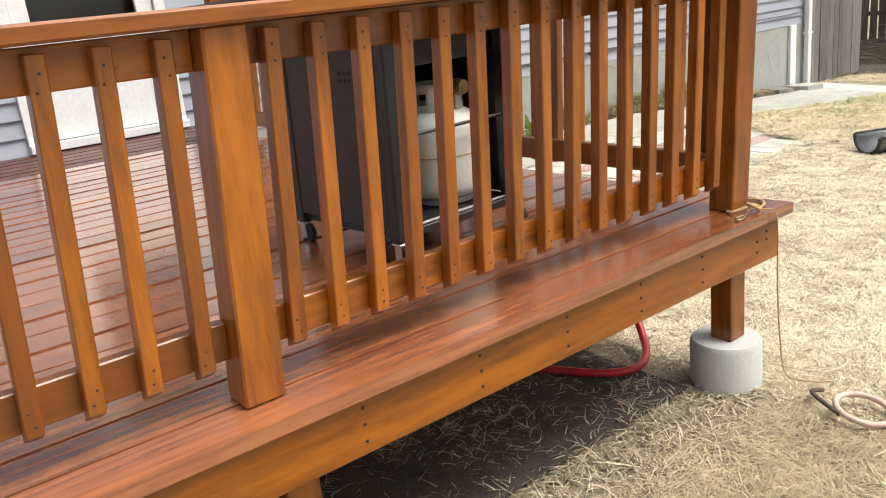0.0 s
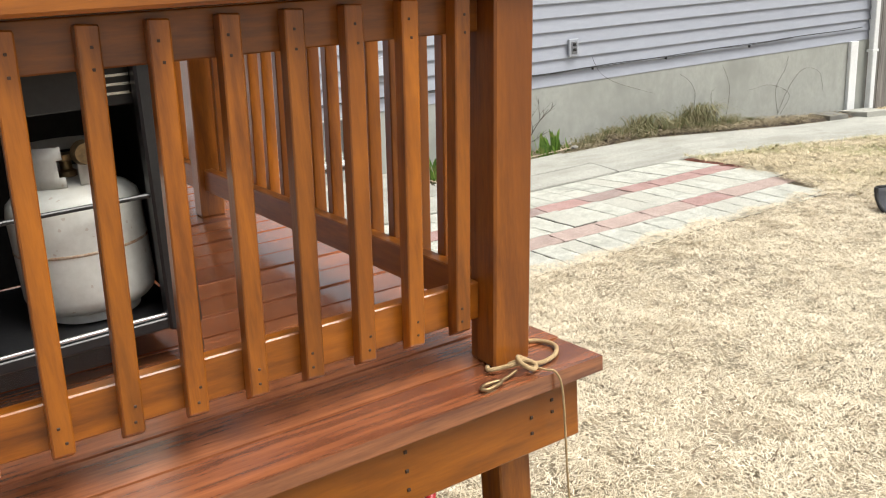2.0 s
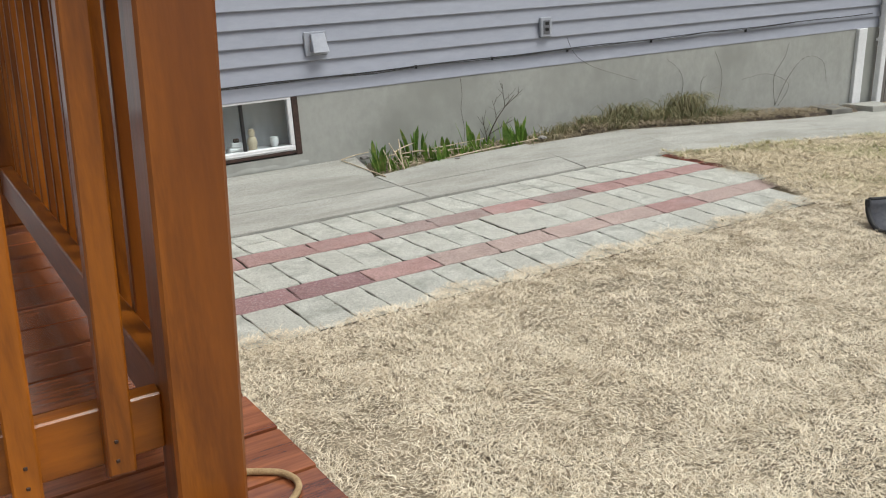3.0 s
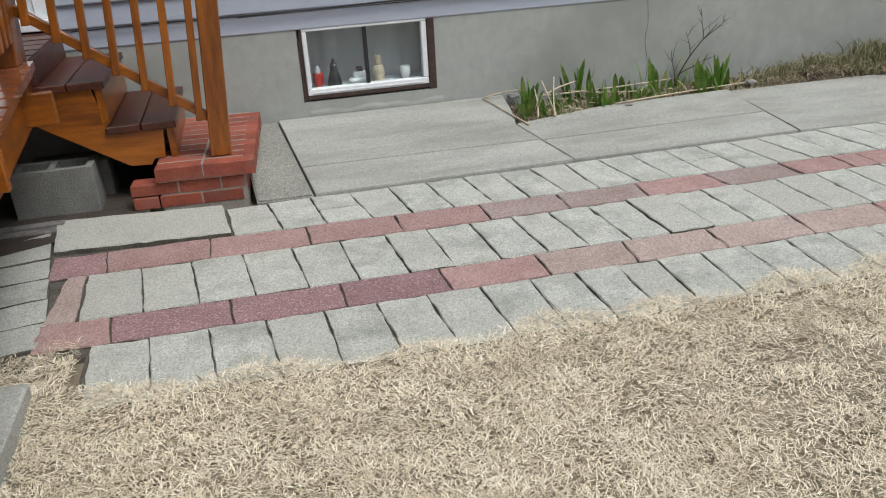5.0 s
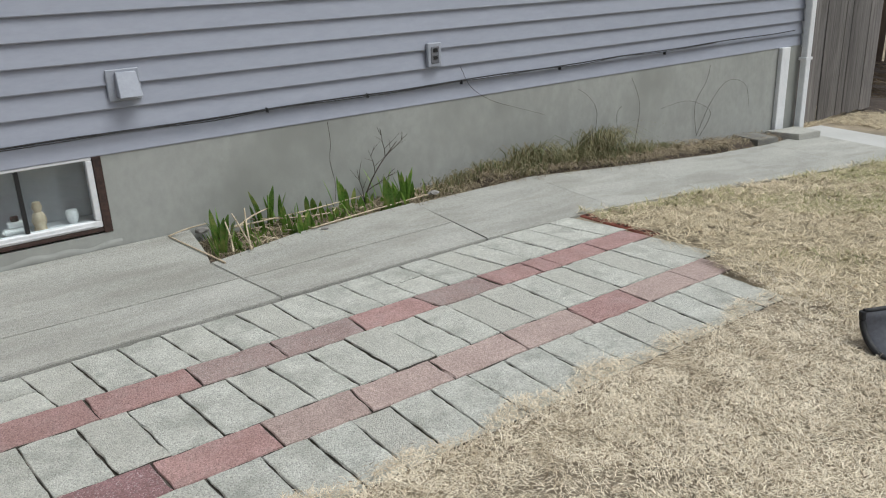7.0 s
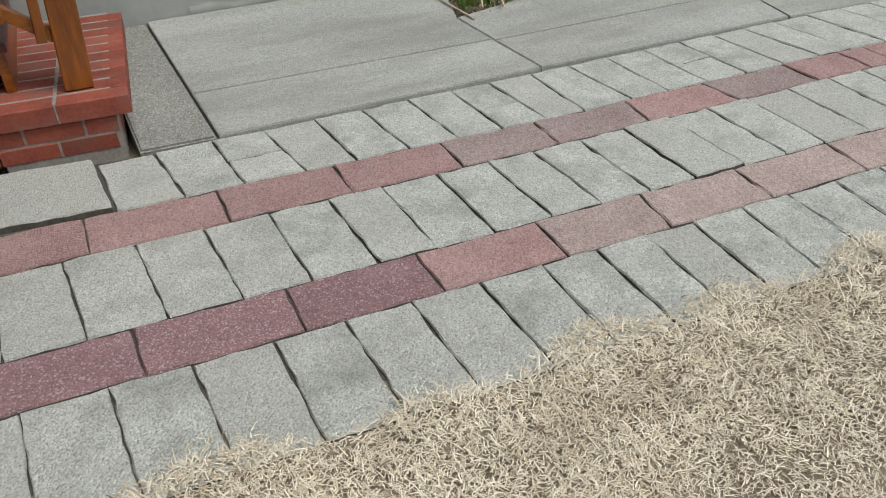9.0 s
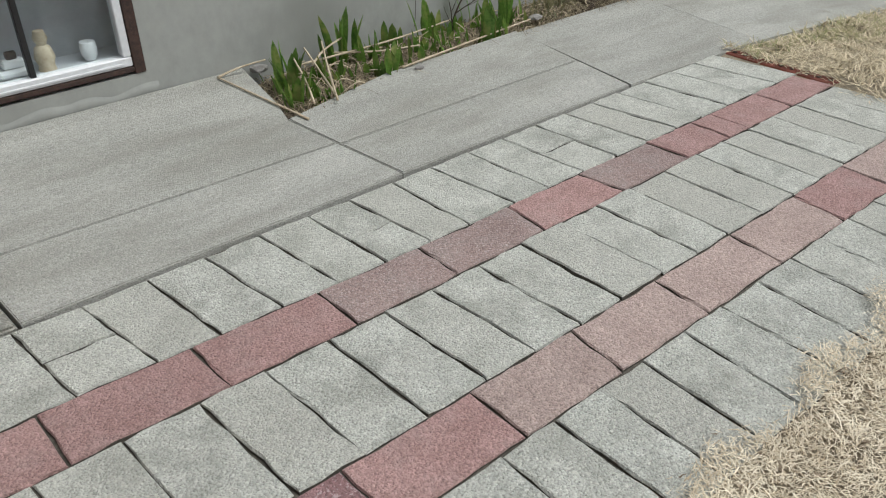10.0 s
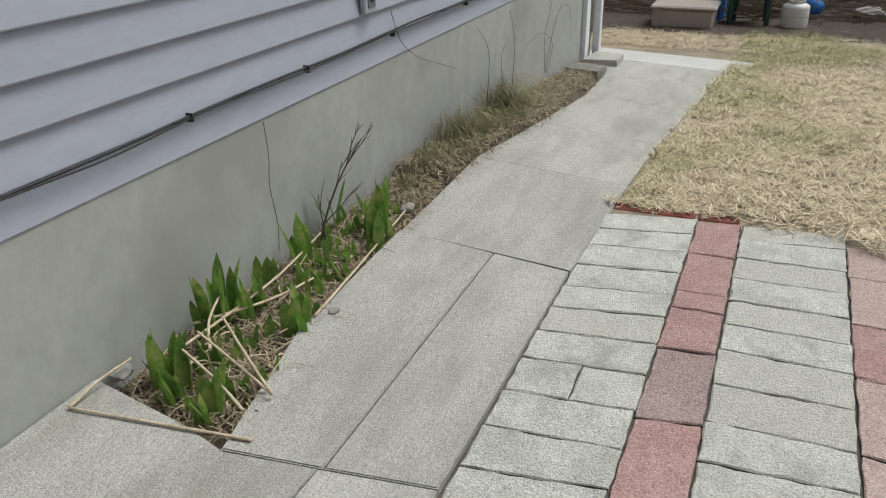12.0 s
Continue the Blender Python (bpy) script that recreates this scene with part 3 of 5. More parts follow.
# ---- concrete slabs and walk ----
def slab_poly(name, pts, thick, label, parent=None, groove=None, material=None, bev=0.008):
    """A concrete slab from plan corners (x, y, z)."""
    bm = bmesh.new()
    top = [bm.verts.new(p) for p in pts]
    bot = [bm.verts.new((p[0], p[1], p[2] - thick)) for p in pts]
    bm.faces.new(top)
    bm.faces.new(bot[::-1])
    n = len(pts)
    for i in range(n):
        bm.faces.new((top[i], bot[i], bot[(i + 1) % n], top[(i + 1) % n]))
    bmesh.ops.recalc_face_normals(bm, faces=bm.faces)
    es = [e for e in bm.edges if e.verts[0] in top and e.verts[1] in top]
    bmesh.ops.bevel(bm, geom=es, offset=bev, segments=2, affect='EDGES')
    ob = part(name, bm, material or M_CONC, parent)
    if label:
        tagged(ob, label, "pavement", kind="structure")
    return ob


def make_slabs():
    back = WALL_Y - 0.006
    walk_ = empty("pavement_walk", "worn pale concrete walk of poured slabs along the house", "pavement", kind="structure")
    slab_poly("slab", [(4.455, 5.485, 0.012), (5.838, 5.485, 0.012), (5.763, 5.80, 0.0445), (4.421, 5.83, 0.0475)], 0.12, "", walk_, None, None, 0.004)
    slab_poly("slab", [(4.42, 5.834, 0.048), (5.762, 5.804, 0.045), (5.705, 6.06, 0.071), (5.745, 6.22, 0.088), (5.79, back, 0.125), (4.35, back, 0.125)], 0.12, "", walk_, None, None, 0.003)
    slab_poly("slab", [(5.843, 5.485, 0.012), (7.195, 5.475, 0.012), (7.19, 5.79, 0.043), (5.772, 5.785, 0.043)], 0.12, "", walk_, None, None, 0.004)
    slab_poly("slab", [(5.77, 5.791, 0.0435), (7.19, 5.796, 0.0435), (7.19, 6.22, 0.085), (6.3, 6.19, 0.083), (5.71, 6.07, 0.072)], 0.12, "", walk_, None, None, 0.004)
    edge = [(7.205, 5.47, 6.22), (8.3, 5.44, 6.27), (9.3, 5.42, 6.2), (10.4, 5.36, 6.14), (11.4, 5.30, 6.2), (12.5, 5.2, 6.4)]
    for a, b in zip(edge, edge[1:]):
        za, zb = ground_z(a[0], 0) + 0.024, ground_z(b[0], 0) + 0.024
        slab_poly("slab", [(a[0], a[1], za), (b[0] - 0.0006, b[1], zb), (b[0] - 0.0006, b[2], zb + 0.06), (a[0], a[2], za + 0.06)], 0.12, "", walk_, None, None, 0.001)
    z = ground_z(13, 0)
    slab_poly("slab", [(12.55, 5.15, z + 0.03), (13.05, 5.02, z + 0.03), (13.2, 6.65, z + 0.06), (12.62, 6.75, z + 0.06)], 0.1, "", walk_, None, M_CONC_PALE)
    slab_poly("pavement_strip", [(4.165, 5.50, 0.006), (4.445, 5.49, 0.006), (4.34, back, 0.118), (4.10, back, 0.118)], 0.1, "exposed aggregate concrete strip beside the brick landing", None, None, M_AGG)
    s = slab_poly("splash_stone", [(11.95, 6.2, -0.17), (12.40, 6.22, -0.20), (12.42, 6.5, -0.19), (11.85, 6.52, -0.16)], 0.10, "")
    tagged(s, "flat grey stone under the downspout", "stone")
    s = slab_poly("edging_stone", [(11.28, 6.24, -0.13), (11.62, 6.23, -0.15), (11.64, 6.53, -0.14), (11.30, 6.54, -0.12)], 0.10, "", None, None, M_CMU)
    tagged(s, "dark flat concrete edging stone at the end of the bed", "stone")


make_slabs()


# ---- lap of old weathered boards, deck, rails ----
def wood_piece(name, parent, x0, y0, z0, x1, y1, z1, m, bev=0.004, label=""):
    return part(name, box(x0, y0, z0, x1, y1, z1, bev), m, parent, label)


def make_deck():
    deck = empty("deck", "raised wooden deck with glossy reddish-brown stained boards", "deck", kind="structure")
    y, i = DECK_FRONT, 0
    rng = random.Random(7)
    while y < WALL_Y - 0.16:
        x1 = deck_edge(y + 0.07) + rng.uniform(-0.003, 0.003)
        if y > 5.64:
            x1 = 3.2
        z = deck_z(y + 0.07) + rng.uniform(-0.0015, 0.0015)
        bm = box(DECK_LEFT, y, z - 0.038, x1, y + 0.1415, z, 0)
        if y < 5.64:
            for v in bm.verts:
                if v.co.x > 0:
                    v.co.x = x1 + deck_edge(v.co.y) - deck_edge(y + 0.07)
        # boards beside the steps take the darker tread colour
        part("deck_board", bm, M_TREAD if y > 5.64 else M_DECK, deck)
        y += 0.1465
        i += 1
    z = DECK_Z - 0.04
    wood_piece("front_fascia", deck, DECK_LEFT, 1.716, 0.488, 3.565, 1.754, z, M_RAILX)
    bm = bmesh.new()
    x0, x1 = deck_edge(1.77) - 0.045, deck_edge(5.64) - 0.045
    P = [(x0 - 0.038, 1.765), (x0, 1.765), (x1, 5.62), (x1 - 0.038, 5.62)]
    A = [bm.verts.new((p[0], p[1], 0.50)) for p in P]
    B = [bm.verts.new((p[0], p[1], deck_z(p[1]) - 0.045)) for p in P]
    for k in range(4):
        bm.faces.new((A[k], A[(k + 1) % 4], B[(k + 1) % 4], B[k]))
    bm.faces.new(A[::-1])
    bm.faces.new(B)
    bmesh.ops.recalc_face_normals(bm, faces=bm.faces)
    part("side_fascia", bm, M_RAILY, deck)
    for yj in (2.6, 3.5, 4.4, 5.3):
        wood_piece("joist", deck, DECK_LEFT, yj, 0.53, 3.35, yj + 0.04, 0.672, M_RAILX)
    # screws along the front fascia
    for k, x in enumerate((1.75, 2.12, 2.45, 2.78, 3.1)):
        for zz in (0.525, 0.57, 0.615):
            part("screw", box(x - 0.004, 1.7125, zz - 0.004, x + 0.004, 1.7165, zz + 0.004, 0.001), M_NAIL, deck)
    for x, zz in ((3.425, 0.58), (3.425, 0.54), (3.485, 0.605), (3.485, 0.575)):
        part("screw", box(x - 0.004, 1.7125, zz - 0.004, x + 0.004, 1.7165, zz + 0.004, 0.001), M_NAIL, deck)
    # legs and piers
    for x in (3.425, 1.6, -0.25):
        wood_piece("leg", deck, x - 0.045, 1.79, 0.181, x + 0.045, 1.88, 0.65, M_RAILZ)
    for yy in (3.7,):
        wood_piece("leg", deck, deck_edge(yy) - 0.18, yy - 0.045, -0.01, deck_edge(yy) - 0.09, yy + 0.045, deck_z(yy) - 0.045, M_RAILZ)
    for x in (3.455, 1.6, -0.25):
        p = lathe([(0.134, -0.06), (0.132, 0.162), (0.124, 0.178), (0.02, 0.18)], (x + 0.005, 1.84, 0), "pier", M_CONC_PALE, None, "", 32)
        tagged(p, "round pale concrete footing pier under the deck leg", "pier", "deck piers")


def make_front_rail():
    r = empty("front_railing", "orange-brown stained wooden deck railing with square balusters", "railing")
    zt = 1.52
    posts = (3.455, 1.572, -0.31)
    for x in posts:
        wood_piece("post", r, x - 0.05, 1.786, DECK_Z + 0.002, x + 0.05, 1.886, zt - 0.001, M_RAILZ, 0.005)
    wood_piece("cap", r, DECK_LEFT, 1.755, zt, 3.53, 1.90, zt + 0.038, M_RAILX, 0.006)
    for a, b in ((DECK_LEFT, posts[2] - 0.05), (posts[2] + 0.05, posts[1] - 0.05), (posts[1] + 0.05, posts[0] - 0.05)):
        wood_piece("top_rail", r, a, 1.849, 1.432, b, 1.885, zt - 0.001, M_RAILX, 0.003)
        wood_piece("bottom_rail", r, a, 1.849, 0.793, b, 1.885, 0.882, M_RAILX, 0.003)
    bm = bmesh.new()
    add_box(bm, -0.0185, -0.0195, 0, 0.0185, 0.0195, 0.736)
    for v in bm.verts:
        if v.co.z < 0.01 and v.co.y < 0:
            v.co.z += 0.022
    bmesh.ops.bevel(bm, geom=list(bm.edges), offset=0.003, segments=1, affect='EDGES')
    me = bpy.data.meshes.new("baluster")
    bm.to_mesh(me)
    bm.free()
    me.materials.append(M_RAILZ)
    nail = bpy.data.meshes.new("screw")
    bm = box(-0.0026, -0.0015, -0.0026, 0.0026, 0.001, 0.0026, 0.0008)
    bm.to_mesh(nail)
    bm.free()
    nail.materials.append(M_NAIL)
    rng = random.Random(2)
    for base, lo in ((3.455, 1.64), (1.572, -0.24), (-0.31, DECK_LEFT)):
        x = base - 0.117
        while x > lo:
            b = piece("baluster", me, r, pose(x, 1.829, 0.771, 0, rng.uniform(-0.4, 0.4), rng.uniform(-2, 2)))
            for z in (0.045, 0.075, 0.665, 0.70):
                piece("screw", nail, b, pose(rng.uniform(-0.006, 0.006), -0.0195, z))
            x -= 0.1181
    return me, nail


def make_side_rail(me):
    r = empty("side_railing", "stained wooden railing along the deck side", "railing")

    def sloped(name, y0, y1, z0, z1, dx0, dx1):
        bm = bmesh.new()
        P = [(rail_x(y0) + dx0, y0), (rail_x(y0) + dx1, y0), (rail_x(y1) + dx1, y1), (rail_x(y1) + dx0, y1)]
        A = [bm.verts.new((p[0], p[1], z0 + deck_z(p[1]) - DECK_Z)) for p in P]
        B = [bm.verts.new((p[0], p[1], z1 + deck_z(p[1]) - DECK_Z)) for p in P]
        for k in range(4):
            bm.faces.new((A[k], A[(k + 1) % 4], B[(k + 1) % 4], B[k]))
        bm.faces.new(A[::-1])
        bm.faces.new(B)
        bmesh.ops.recalc_face_normals(bm, faces=bm.faces)
        bmesh.ops.bevel(bm, geom=list(bm.edges), offset=0.003, segments=1, affect='EDGES')
        part(name, bm, M_RAILY, r)
    posts = (3.72, 5.56)
    for y in posts:
        wood_piece("post", r, rail_x(y) - 0.05, y - 0.05, deck_z(y), rail_x(y) + 0.05, y + 0.05, 1.519 + deck_z(y) - DECK_Z, M_RAILZ, 0.005)
    for a, b in ((1.888, 3.668), (3.772, 5.508)):
        sloped("top_rail", a, b, 1.432, 1.519, -0.03, 0.008)
        sloped("bottom_rail", a, b, 0.795, 0.884, -0.03, 0.008)
    sloped("cap", 1.905, 5.62, 1.52, 1.558, -0.09, 0.06)
    for a, b in ((1.95, 3.64), (3.83, 5.49)):
        y = a
        while y < b:
            piece("baluster", me, r, pose(rail_x(y) + 0.0285, y, 0.776 + deck_z(y) - DECK_Z, 0, 0, 90))
            y += 0.1172


make_deck()
BALUSTER, SCREW = make_front_rail()
make_side_rail(BALUSTER)


# ---- steps and brick landing ----
def make_stairs():
    s = empty("stairs", "short flight of stained wooden steps down from the deck", "stairs")
    Y0, Y1 = 5.74, WALL_Y - 0.03
    T = ((3.50, 3.83, 0.40), (3.20, 3.54, 0.625))
    for x0, x1, z in T:
        mid = (x0 + x1) / 2
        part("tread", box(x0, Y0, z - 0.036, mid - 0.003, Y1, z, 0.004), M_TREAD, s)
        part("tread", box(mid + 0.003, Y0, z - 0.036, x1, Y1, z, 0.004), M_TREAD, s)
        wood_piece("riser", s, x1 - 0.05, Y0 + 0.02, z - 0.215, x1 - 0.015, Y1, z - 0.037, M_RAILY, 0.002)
    # upper riser coloured dark to give the shade at the head of the steps
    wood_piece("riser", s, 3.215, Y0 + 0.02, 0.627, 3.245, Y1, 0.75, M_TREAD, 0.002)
    for y in (Y0 + 0.022, Y1 - 0.06):
        bm = bmesh.new()
        P = [(3.75, 0.215), (3.765, 0.363), (3.52, 0.363), (3.475, 0.588), (3.19, 0.588), (3.19, 0.44), (3.58, 0.19), (3.68, 0.185), (3.70, 0.215)]
        A = [bm.verts.new((p[0], y, p[1])) for p in P]
        B = [bm.verts.new((p[0], y + 0.038, p[1])) for p in P]
        n = len(P)
        for k in range(n):
            bm.faces.new((A[k], A[(k + 1) % n], B[(k + 1) % n], B[k]))
        bm.faces.new(A)
        bm.faces.new(B[::-1])
        bmesh.ops.recalc_face_normals(bm, faces=bm.faces)
        part("stringer", bm, M_RAILX, s)
    r = empty("stair_railing", "stained sloping stair handrail with square post and balusters", "railing")
    py = 5.715
    wood_piece("post", r, 3.97, py - 0.045, 0.215, 4.07, py + 0.055, 1.12, M_RAILZ, 0.005)
    k = -0.73

    def bar(name, xa, xb, z_at, h, y0, y1, mat_):
        bm = bmesh.new()
        A = [bm.verts.new((x, y, z_at + k * (x - 4.02) + dz)) for x, dz in ((xa, 0), (xb, 0), (xb, h), (xa, h)) for y in (y0,)]
        B = [bm.verts.new((v.co.x, y1, v.co.z)) for v in A]
        for i in range(4):
            bm.faces.new((A[i], A[(i + 1) % 4], B[(i + 1) % 4], B[i]))
        bm.faces.new(A)
        bm.faces.new(B[::-1])
        bmesh.ops.recalc_face_normals(bm, faces=bm.faces)
        bmesh.ops.bevel(bm, geom=list(bm.edges), offset=0.003, segments=1, affect='EDGES')
        part(name, bm, mat_, r)
    bar("handrail", 3.1, 4.19, 1.115, 0.042, py - 0.065, py + 0.075, M_RAILX)
    bar("top_rail", 3.14, 3.968, 1.02, 0.09, py - 0.014, py + 0.024, M_RAILX)
    bar("bottom_rail", 3.14, 3.968, 0.35, 0.05, py - 0.014, py + 0.024, M_RAILX)
    x = 3.935
    while x > 3.2:
        z0 = 0.34 + k * (x - 4.02)
        part("baluster", box(x - 0.017, py - 0.049, z0, x + 0.017, py - 0.015, z0 + 0.745, 0.003), M_RAILZ, r)
        x -= 0.117
    wood_piece("upper_post", r, 3.1, py - 0.045, 0.55, 3.19, py + 0.05, 1.80, M_RAILZ, 0.005)


def make_landing():
    l = empty("brick_landing", "small red brick landing with pale mortar below the steps", "landing")
    x0, x1, y0, y1 = 3.62, 4.125, 5.505, WALL_Y - 0.12
    part("mortar_core", box(3.712, y0 + 0.003, -0.05, x1 - 0.003, y1, 0.2105, 0), M_MORTAR, l, "pale mortar core")
    hz = 0.058

    def brick(xa, xb, ya, yb, zt, h=hz):
        me = slab_mesh("brick", xb - xa, yb - ya, h, M_BRICK, 0.004, 0.0015, int(xa * 1000 + ya * 77 + zt * 999))
        piece("brick", me, l, pose((xa + xb) / 2, (ya + yb) / 2, zt))
    for z, off in ((0.066, 0.0), (0.133, 0.1)):
        cuts = [x0 - 0.05, x0 + 0.08 + off, x0 + 0.285 + off, min(x1, x0 + 0.49 + off), x1]
        for a, b in zip(cuts, cuts[1:]):
            if b - a > 0.03:
                brick(a + 0.005, b - 0.005, y0, y0 + 0.1, z)
        y = y0 + 0.105
        while y < y1 - 0.1:
            brick(x1 - 0.1, x1, y, min(y + 0.2, y1), z)
            y += 0.21
    # top course overhangs, long bricks either side of the caulked joint at x = 3.93
    y = y0 - 0.018
    while y < y1 - 0.05:
        for a, b in ((3.705, 3.927), (3.935, x1 + 0.055)):
            brick(a, b, y, y + 0.086, 0.212, 0.07)
        y += 0.096
    l.matrix_basis = pose(4.125, 5.57, 0, 0, 0, -4) @ pose(-4.125, -5.505, 0)
    part("caulk", box(3.928, y0 - 0.017, 0.145, 3.934, y1, 0.2125, 0.001), M_MORTAR, l, "pale caulk line")


def settle(name, dx, dy, lean=0.0, foot=0.685):
    """Moves the named things by dx, dy; what stands on them leans by that much to the metre above its foot."""
    turn = Matrix.Rotation(math.atan(lean), 4, 'Y')
    for root in list(bpy.data.objects):
        if root.parent or root.name.split(".")[0] != name:
            continue
        root.location.x += dx
        root.location.y += dy
        for o in root.children:
            if any(abs(c) > 1e-6 for c in o.location):
                p = o.location.copy()
                p.x += lean * (p.z - foot)
                o.matrix_basis = Matrix.Translation(p) @ turn @ o.matrix_basis.to_3x3().to_4x4()
            elif lean:
                for v in o.data.vertices:
                    v.co.x += lean * (v.co.z - foot)


settle("deck", 0.04, 0.06)
settle("pier", 0.0, 0.06)
settle("front_railing", 0.015, 0.06, LEAN)
settle("side_railing", 0.015, 0.06, LEAN)
make_stairs()
settle("stair_railing", 0.005, -0.01, LEAN, 0.215)
make_landing()


def make_cinder_block():
    b = bmesh.new()
    x0, x1, y0, y1, z0, z1 = 3.02, 3.41, 5.69, 5.885, -0.02, 0.235
    h = empty("cinder_block", "grey hollow concrete block under the stair edge", "block")
    for ya in (y0, y1 - 0.033):
        part("face_shell", box(x0, ya, z0, x1, ya + 0.033, z1, 0.003), M_CMU, h)
    for xa in (x0, (x0 + x1) / 2 - 0.016, x1 - 0.033):
        part("web", box(xa, y0 + 0.0335, z0, xa + 0.033, y1 - 0.0335, z1 - 0.002, 0), M_CMU, h)
    b = bmesh.new()
    add_box(b, 3.06, 5.92, -0.02, 3.45, 6.10, 0.2, 0.006)
    tagged(part("cinder_block", b, M_CMU, None), "grey concrete block under the stairs", "block")
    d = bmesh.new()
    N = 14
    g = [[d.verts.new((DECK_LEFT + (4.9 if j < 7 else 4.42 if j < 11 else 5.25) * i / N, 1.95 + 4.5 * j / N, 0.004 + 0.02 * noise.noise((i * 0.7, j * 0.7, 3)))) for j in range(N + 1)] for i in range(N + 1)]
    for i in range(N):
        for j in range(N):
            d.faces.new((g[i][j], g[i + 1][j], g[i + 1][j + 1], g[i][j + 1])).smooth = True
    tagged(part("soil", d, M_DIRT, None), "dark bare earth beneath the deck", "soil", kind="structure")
    s = bmesh.new()
    add_box(s, 3.18, 3.5, -0.03, 3.43, 3.98, 0.075, 0.008)
    tagged(part("concrete_block", s, M_CONC, None), "pale grey concrete block lying on the grass beside the deck", "block")
    p = empty("timber_edging", "old weathered grey board lying beside the pavers", "board")
    part("board", box(2.9, 5.53, -0.02, 3.26, 5.58, 0.02, 0.003), M_FENCE, p)
    part("board", box(2.88, 5.46, -0.02, 3.26, 5.515, 0.012, 0.003), M_FENCE, p)


make_cinder_block()


# ---- lawn pavers ----
def make_pavers():
    bed = bmesh.new()
    add_box(bed, 2.84, 4.24, -0.06, 7.86, 5.50, -0.014)
    add_box(bed, 3.54, 3.86, -0.06, 7.7, 4.239, -0.014)
    pv = tagged(part("pavement_pavers", bed, M_JOINT, None), "patio of grey and faded red concrete pavers with dark joints", "pavement", kind="structure")
    rng = random.Random(11)
    G = [slab_mesh("paver", 0.2005, 0.3935, 0.05, M_PAVE, 0.003, 0.0048, s, M_JOINT) for s in range(7)]

    def put(me, x, y, rz=0.0, dz=0.0, tilt=0.4):
        piece(me.name.split(".")[0], me, pv, pose(x, y, rng.uniform(-0.002, 0.002) + dz, rng.uniform(-tilt, tilt), rng.uniform(-tilt, tilt), rz + rng.uniform(-0.4, 0.4)))

    def quad(name, far0, far1, near0, near1, yf, yn, m, gap=0.003, dz=0.0, thick=0.05):
        """A paver between two slanting joints, its rim chipped and a little rounded; yf and yn give the far and near edge at x."""
        cx, cy = (far0 + far1 + near0 + near1) / 4, (yf((far0 + far1) / 2) + yn((near0 + near1) / 2)) / 2
        C = [Vector((near0 + gap, yn(near0) + gap, 0)), Vector((near1 - gap, yn(near1) + gap, 0)), Vector((far1 - gap, yf(far1) - gap, 0)), Vector((far0 + gap, yf(far0) - gap, 0))]
        rim = []
        for p, q in zip(C, C[1:] + C[:1]):
            k = max(3, int((q - p).length / 0.045))
            rim += [p.lerp(q, i / k) for i in range(k)]
        c = Vector((cx, cy, 0))
        n = len(rim)
        j = lambda a: rng.uniform(-a, a)
        out = [p - c + Vector((j(0.0038), j(0.0038), 0)) for p in rim]
        chip = [0.0025 + abs(rng.gauss(0, 0.0022)) + (0.008 if rng.random() < 0.04 else 0) for _ in rim]
        v = [(p.x, p.y, -thick) for p in out] + [(p.x, p.y, -0.006 + j(0.002)) for p in out]
        v += [(p.x * (1 - h / p.length), p.y * (1 - h / p.length), j(0.0008)) for p, h in zip(out, chip)]
        f = [tuple(range(n - 1, -1, -1)), tuple(range(2 * n, 3 * n))]
        for k in (0, n):
            f += [(k + i, k + (i + 1) % n, k + n + (i + 1) % n, k + n + i) for i in range(n)]
        me = bpy.data.meshes.new(name)
        me.from_pydata(v, [], f)
        me.materials.append(m)
        me.materials.append(M_JOINT)
        for p in me.polygons:
            p.material_index = 0 if p.index == 1 or p.index >= 2 + n else 1
        piece(name, me, pv, pose(cx, cy, rng.uniform(-0.002, 0.002) + dz, rng.uniform(-0.4, 0.4), rng.uniform(-0.4, 0.4), 0))

    def line(y0, y1, y2):
        """A row's edge, bowed: its y at x = 3.6, 5.4 and 7.6."""
        return lambda x: y0 + (y1 - y0) * (x - 3.6) / 1.8 if x < 5.4 else y1 + (y2 - y1) * (x - 5.4) / 2.2

    e5, e4, e3, e2, e1, e0 = line(5.478, 5.474, 5.472), line(5.135, 5.068, 5.052), line(4.905, 4.868, 4.858), line(4.492, 4.458, 4.43), line(4.288, 4.252, 4.222), line(3.89, 3.865, 3.83)
    kinds = {"p": M_PAVER_RED, "b": M_PAVER_BROWN, "d": M_PAVER_DARK, "m": M_PAVER_MIXED}

    def row(name, far, near, yf, yn, code="", split=(), raised=-1):
        for i in range(len(far) - 1):
            m = kinds[code[i]] if code else M_PAVE
            if i in split:
                k = split[i]
                ym = lambda x: yn(x) + (yf(x) - yn(x)) * k
                fa, fb = near[i] + (far[i] - near[i]) * k, near[i + 1] + (far[i + 1] - near[i + 1]) * k
                quad(name, fa, fb, near[i], near[i + 1], ym, yn, m)
                quad(name, far[i], far[i + 1], fa, fb, yf, ym, m)
            else:
                quad(name, far[i], far[i + 1], near[i], near[i + 1], yf, yn, m, dz=0.007 if i == raised else 0)
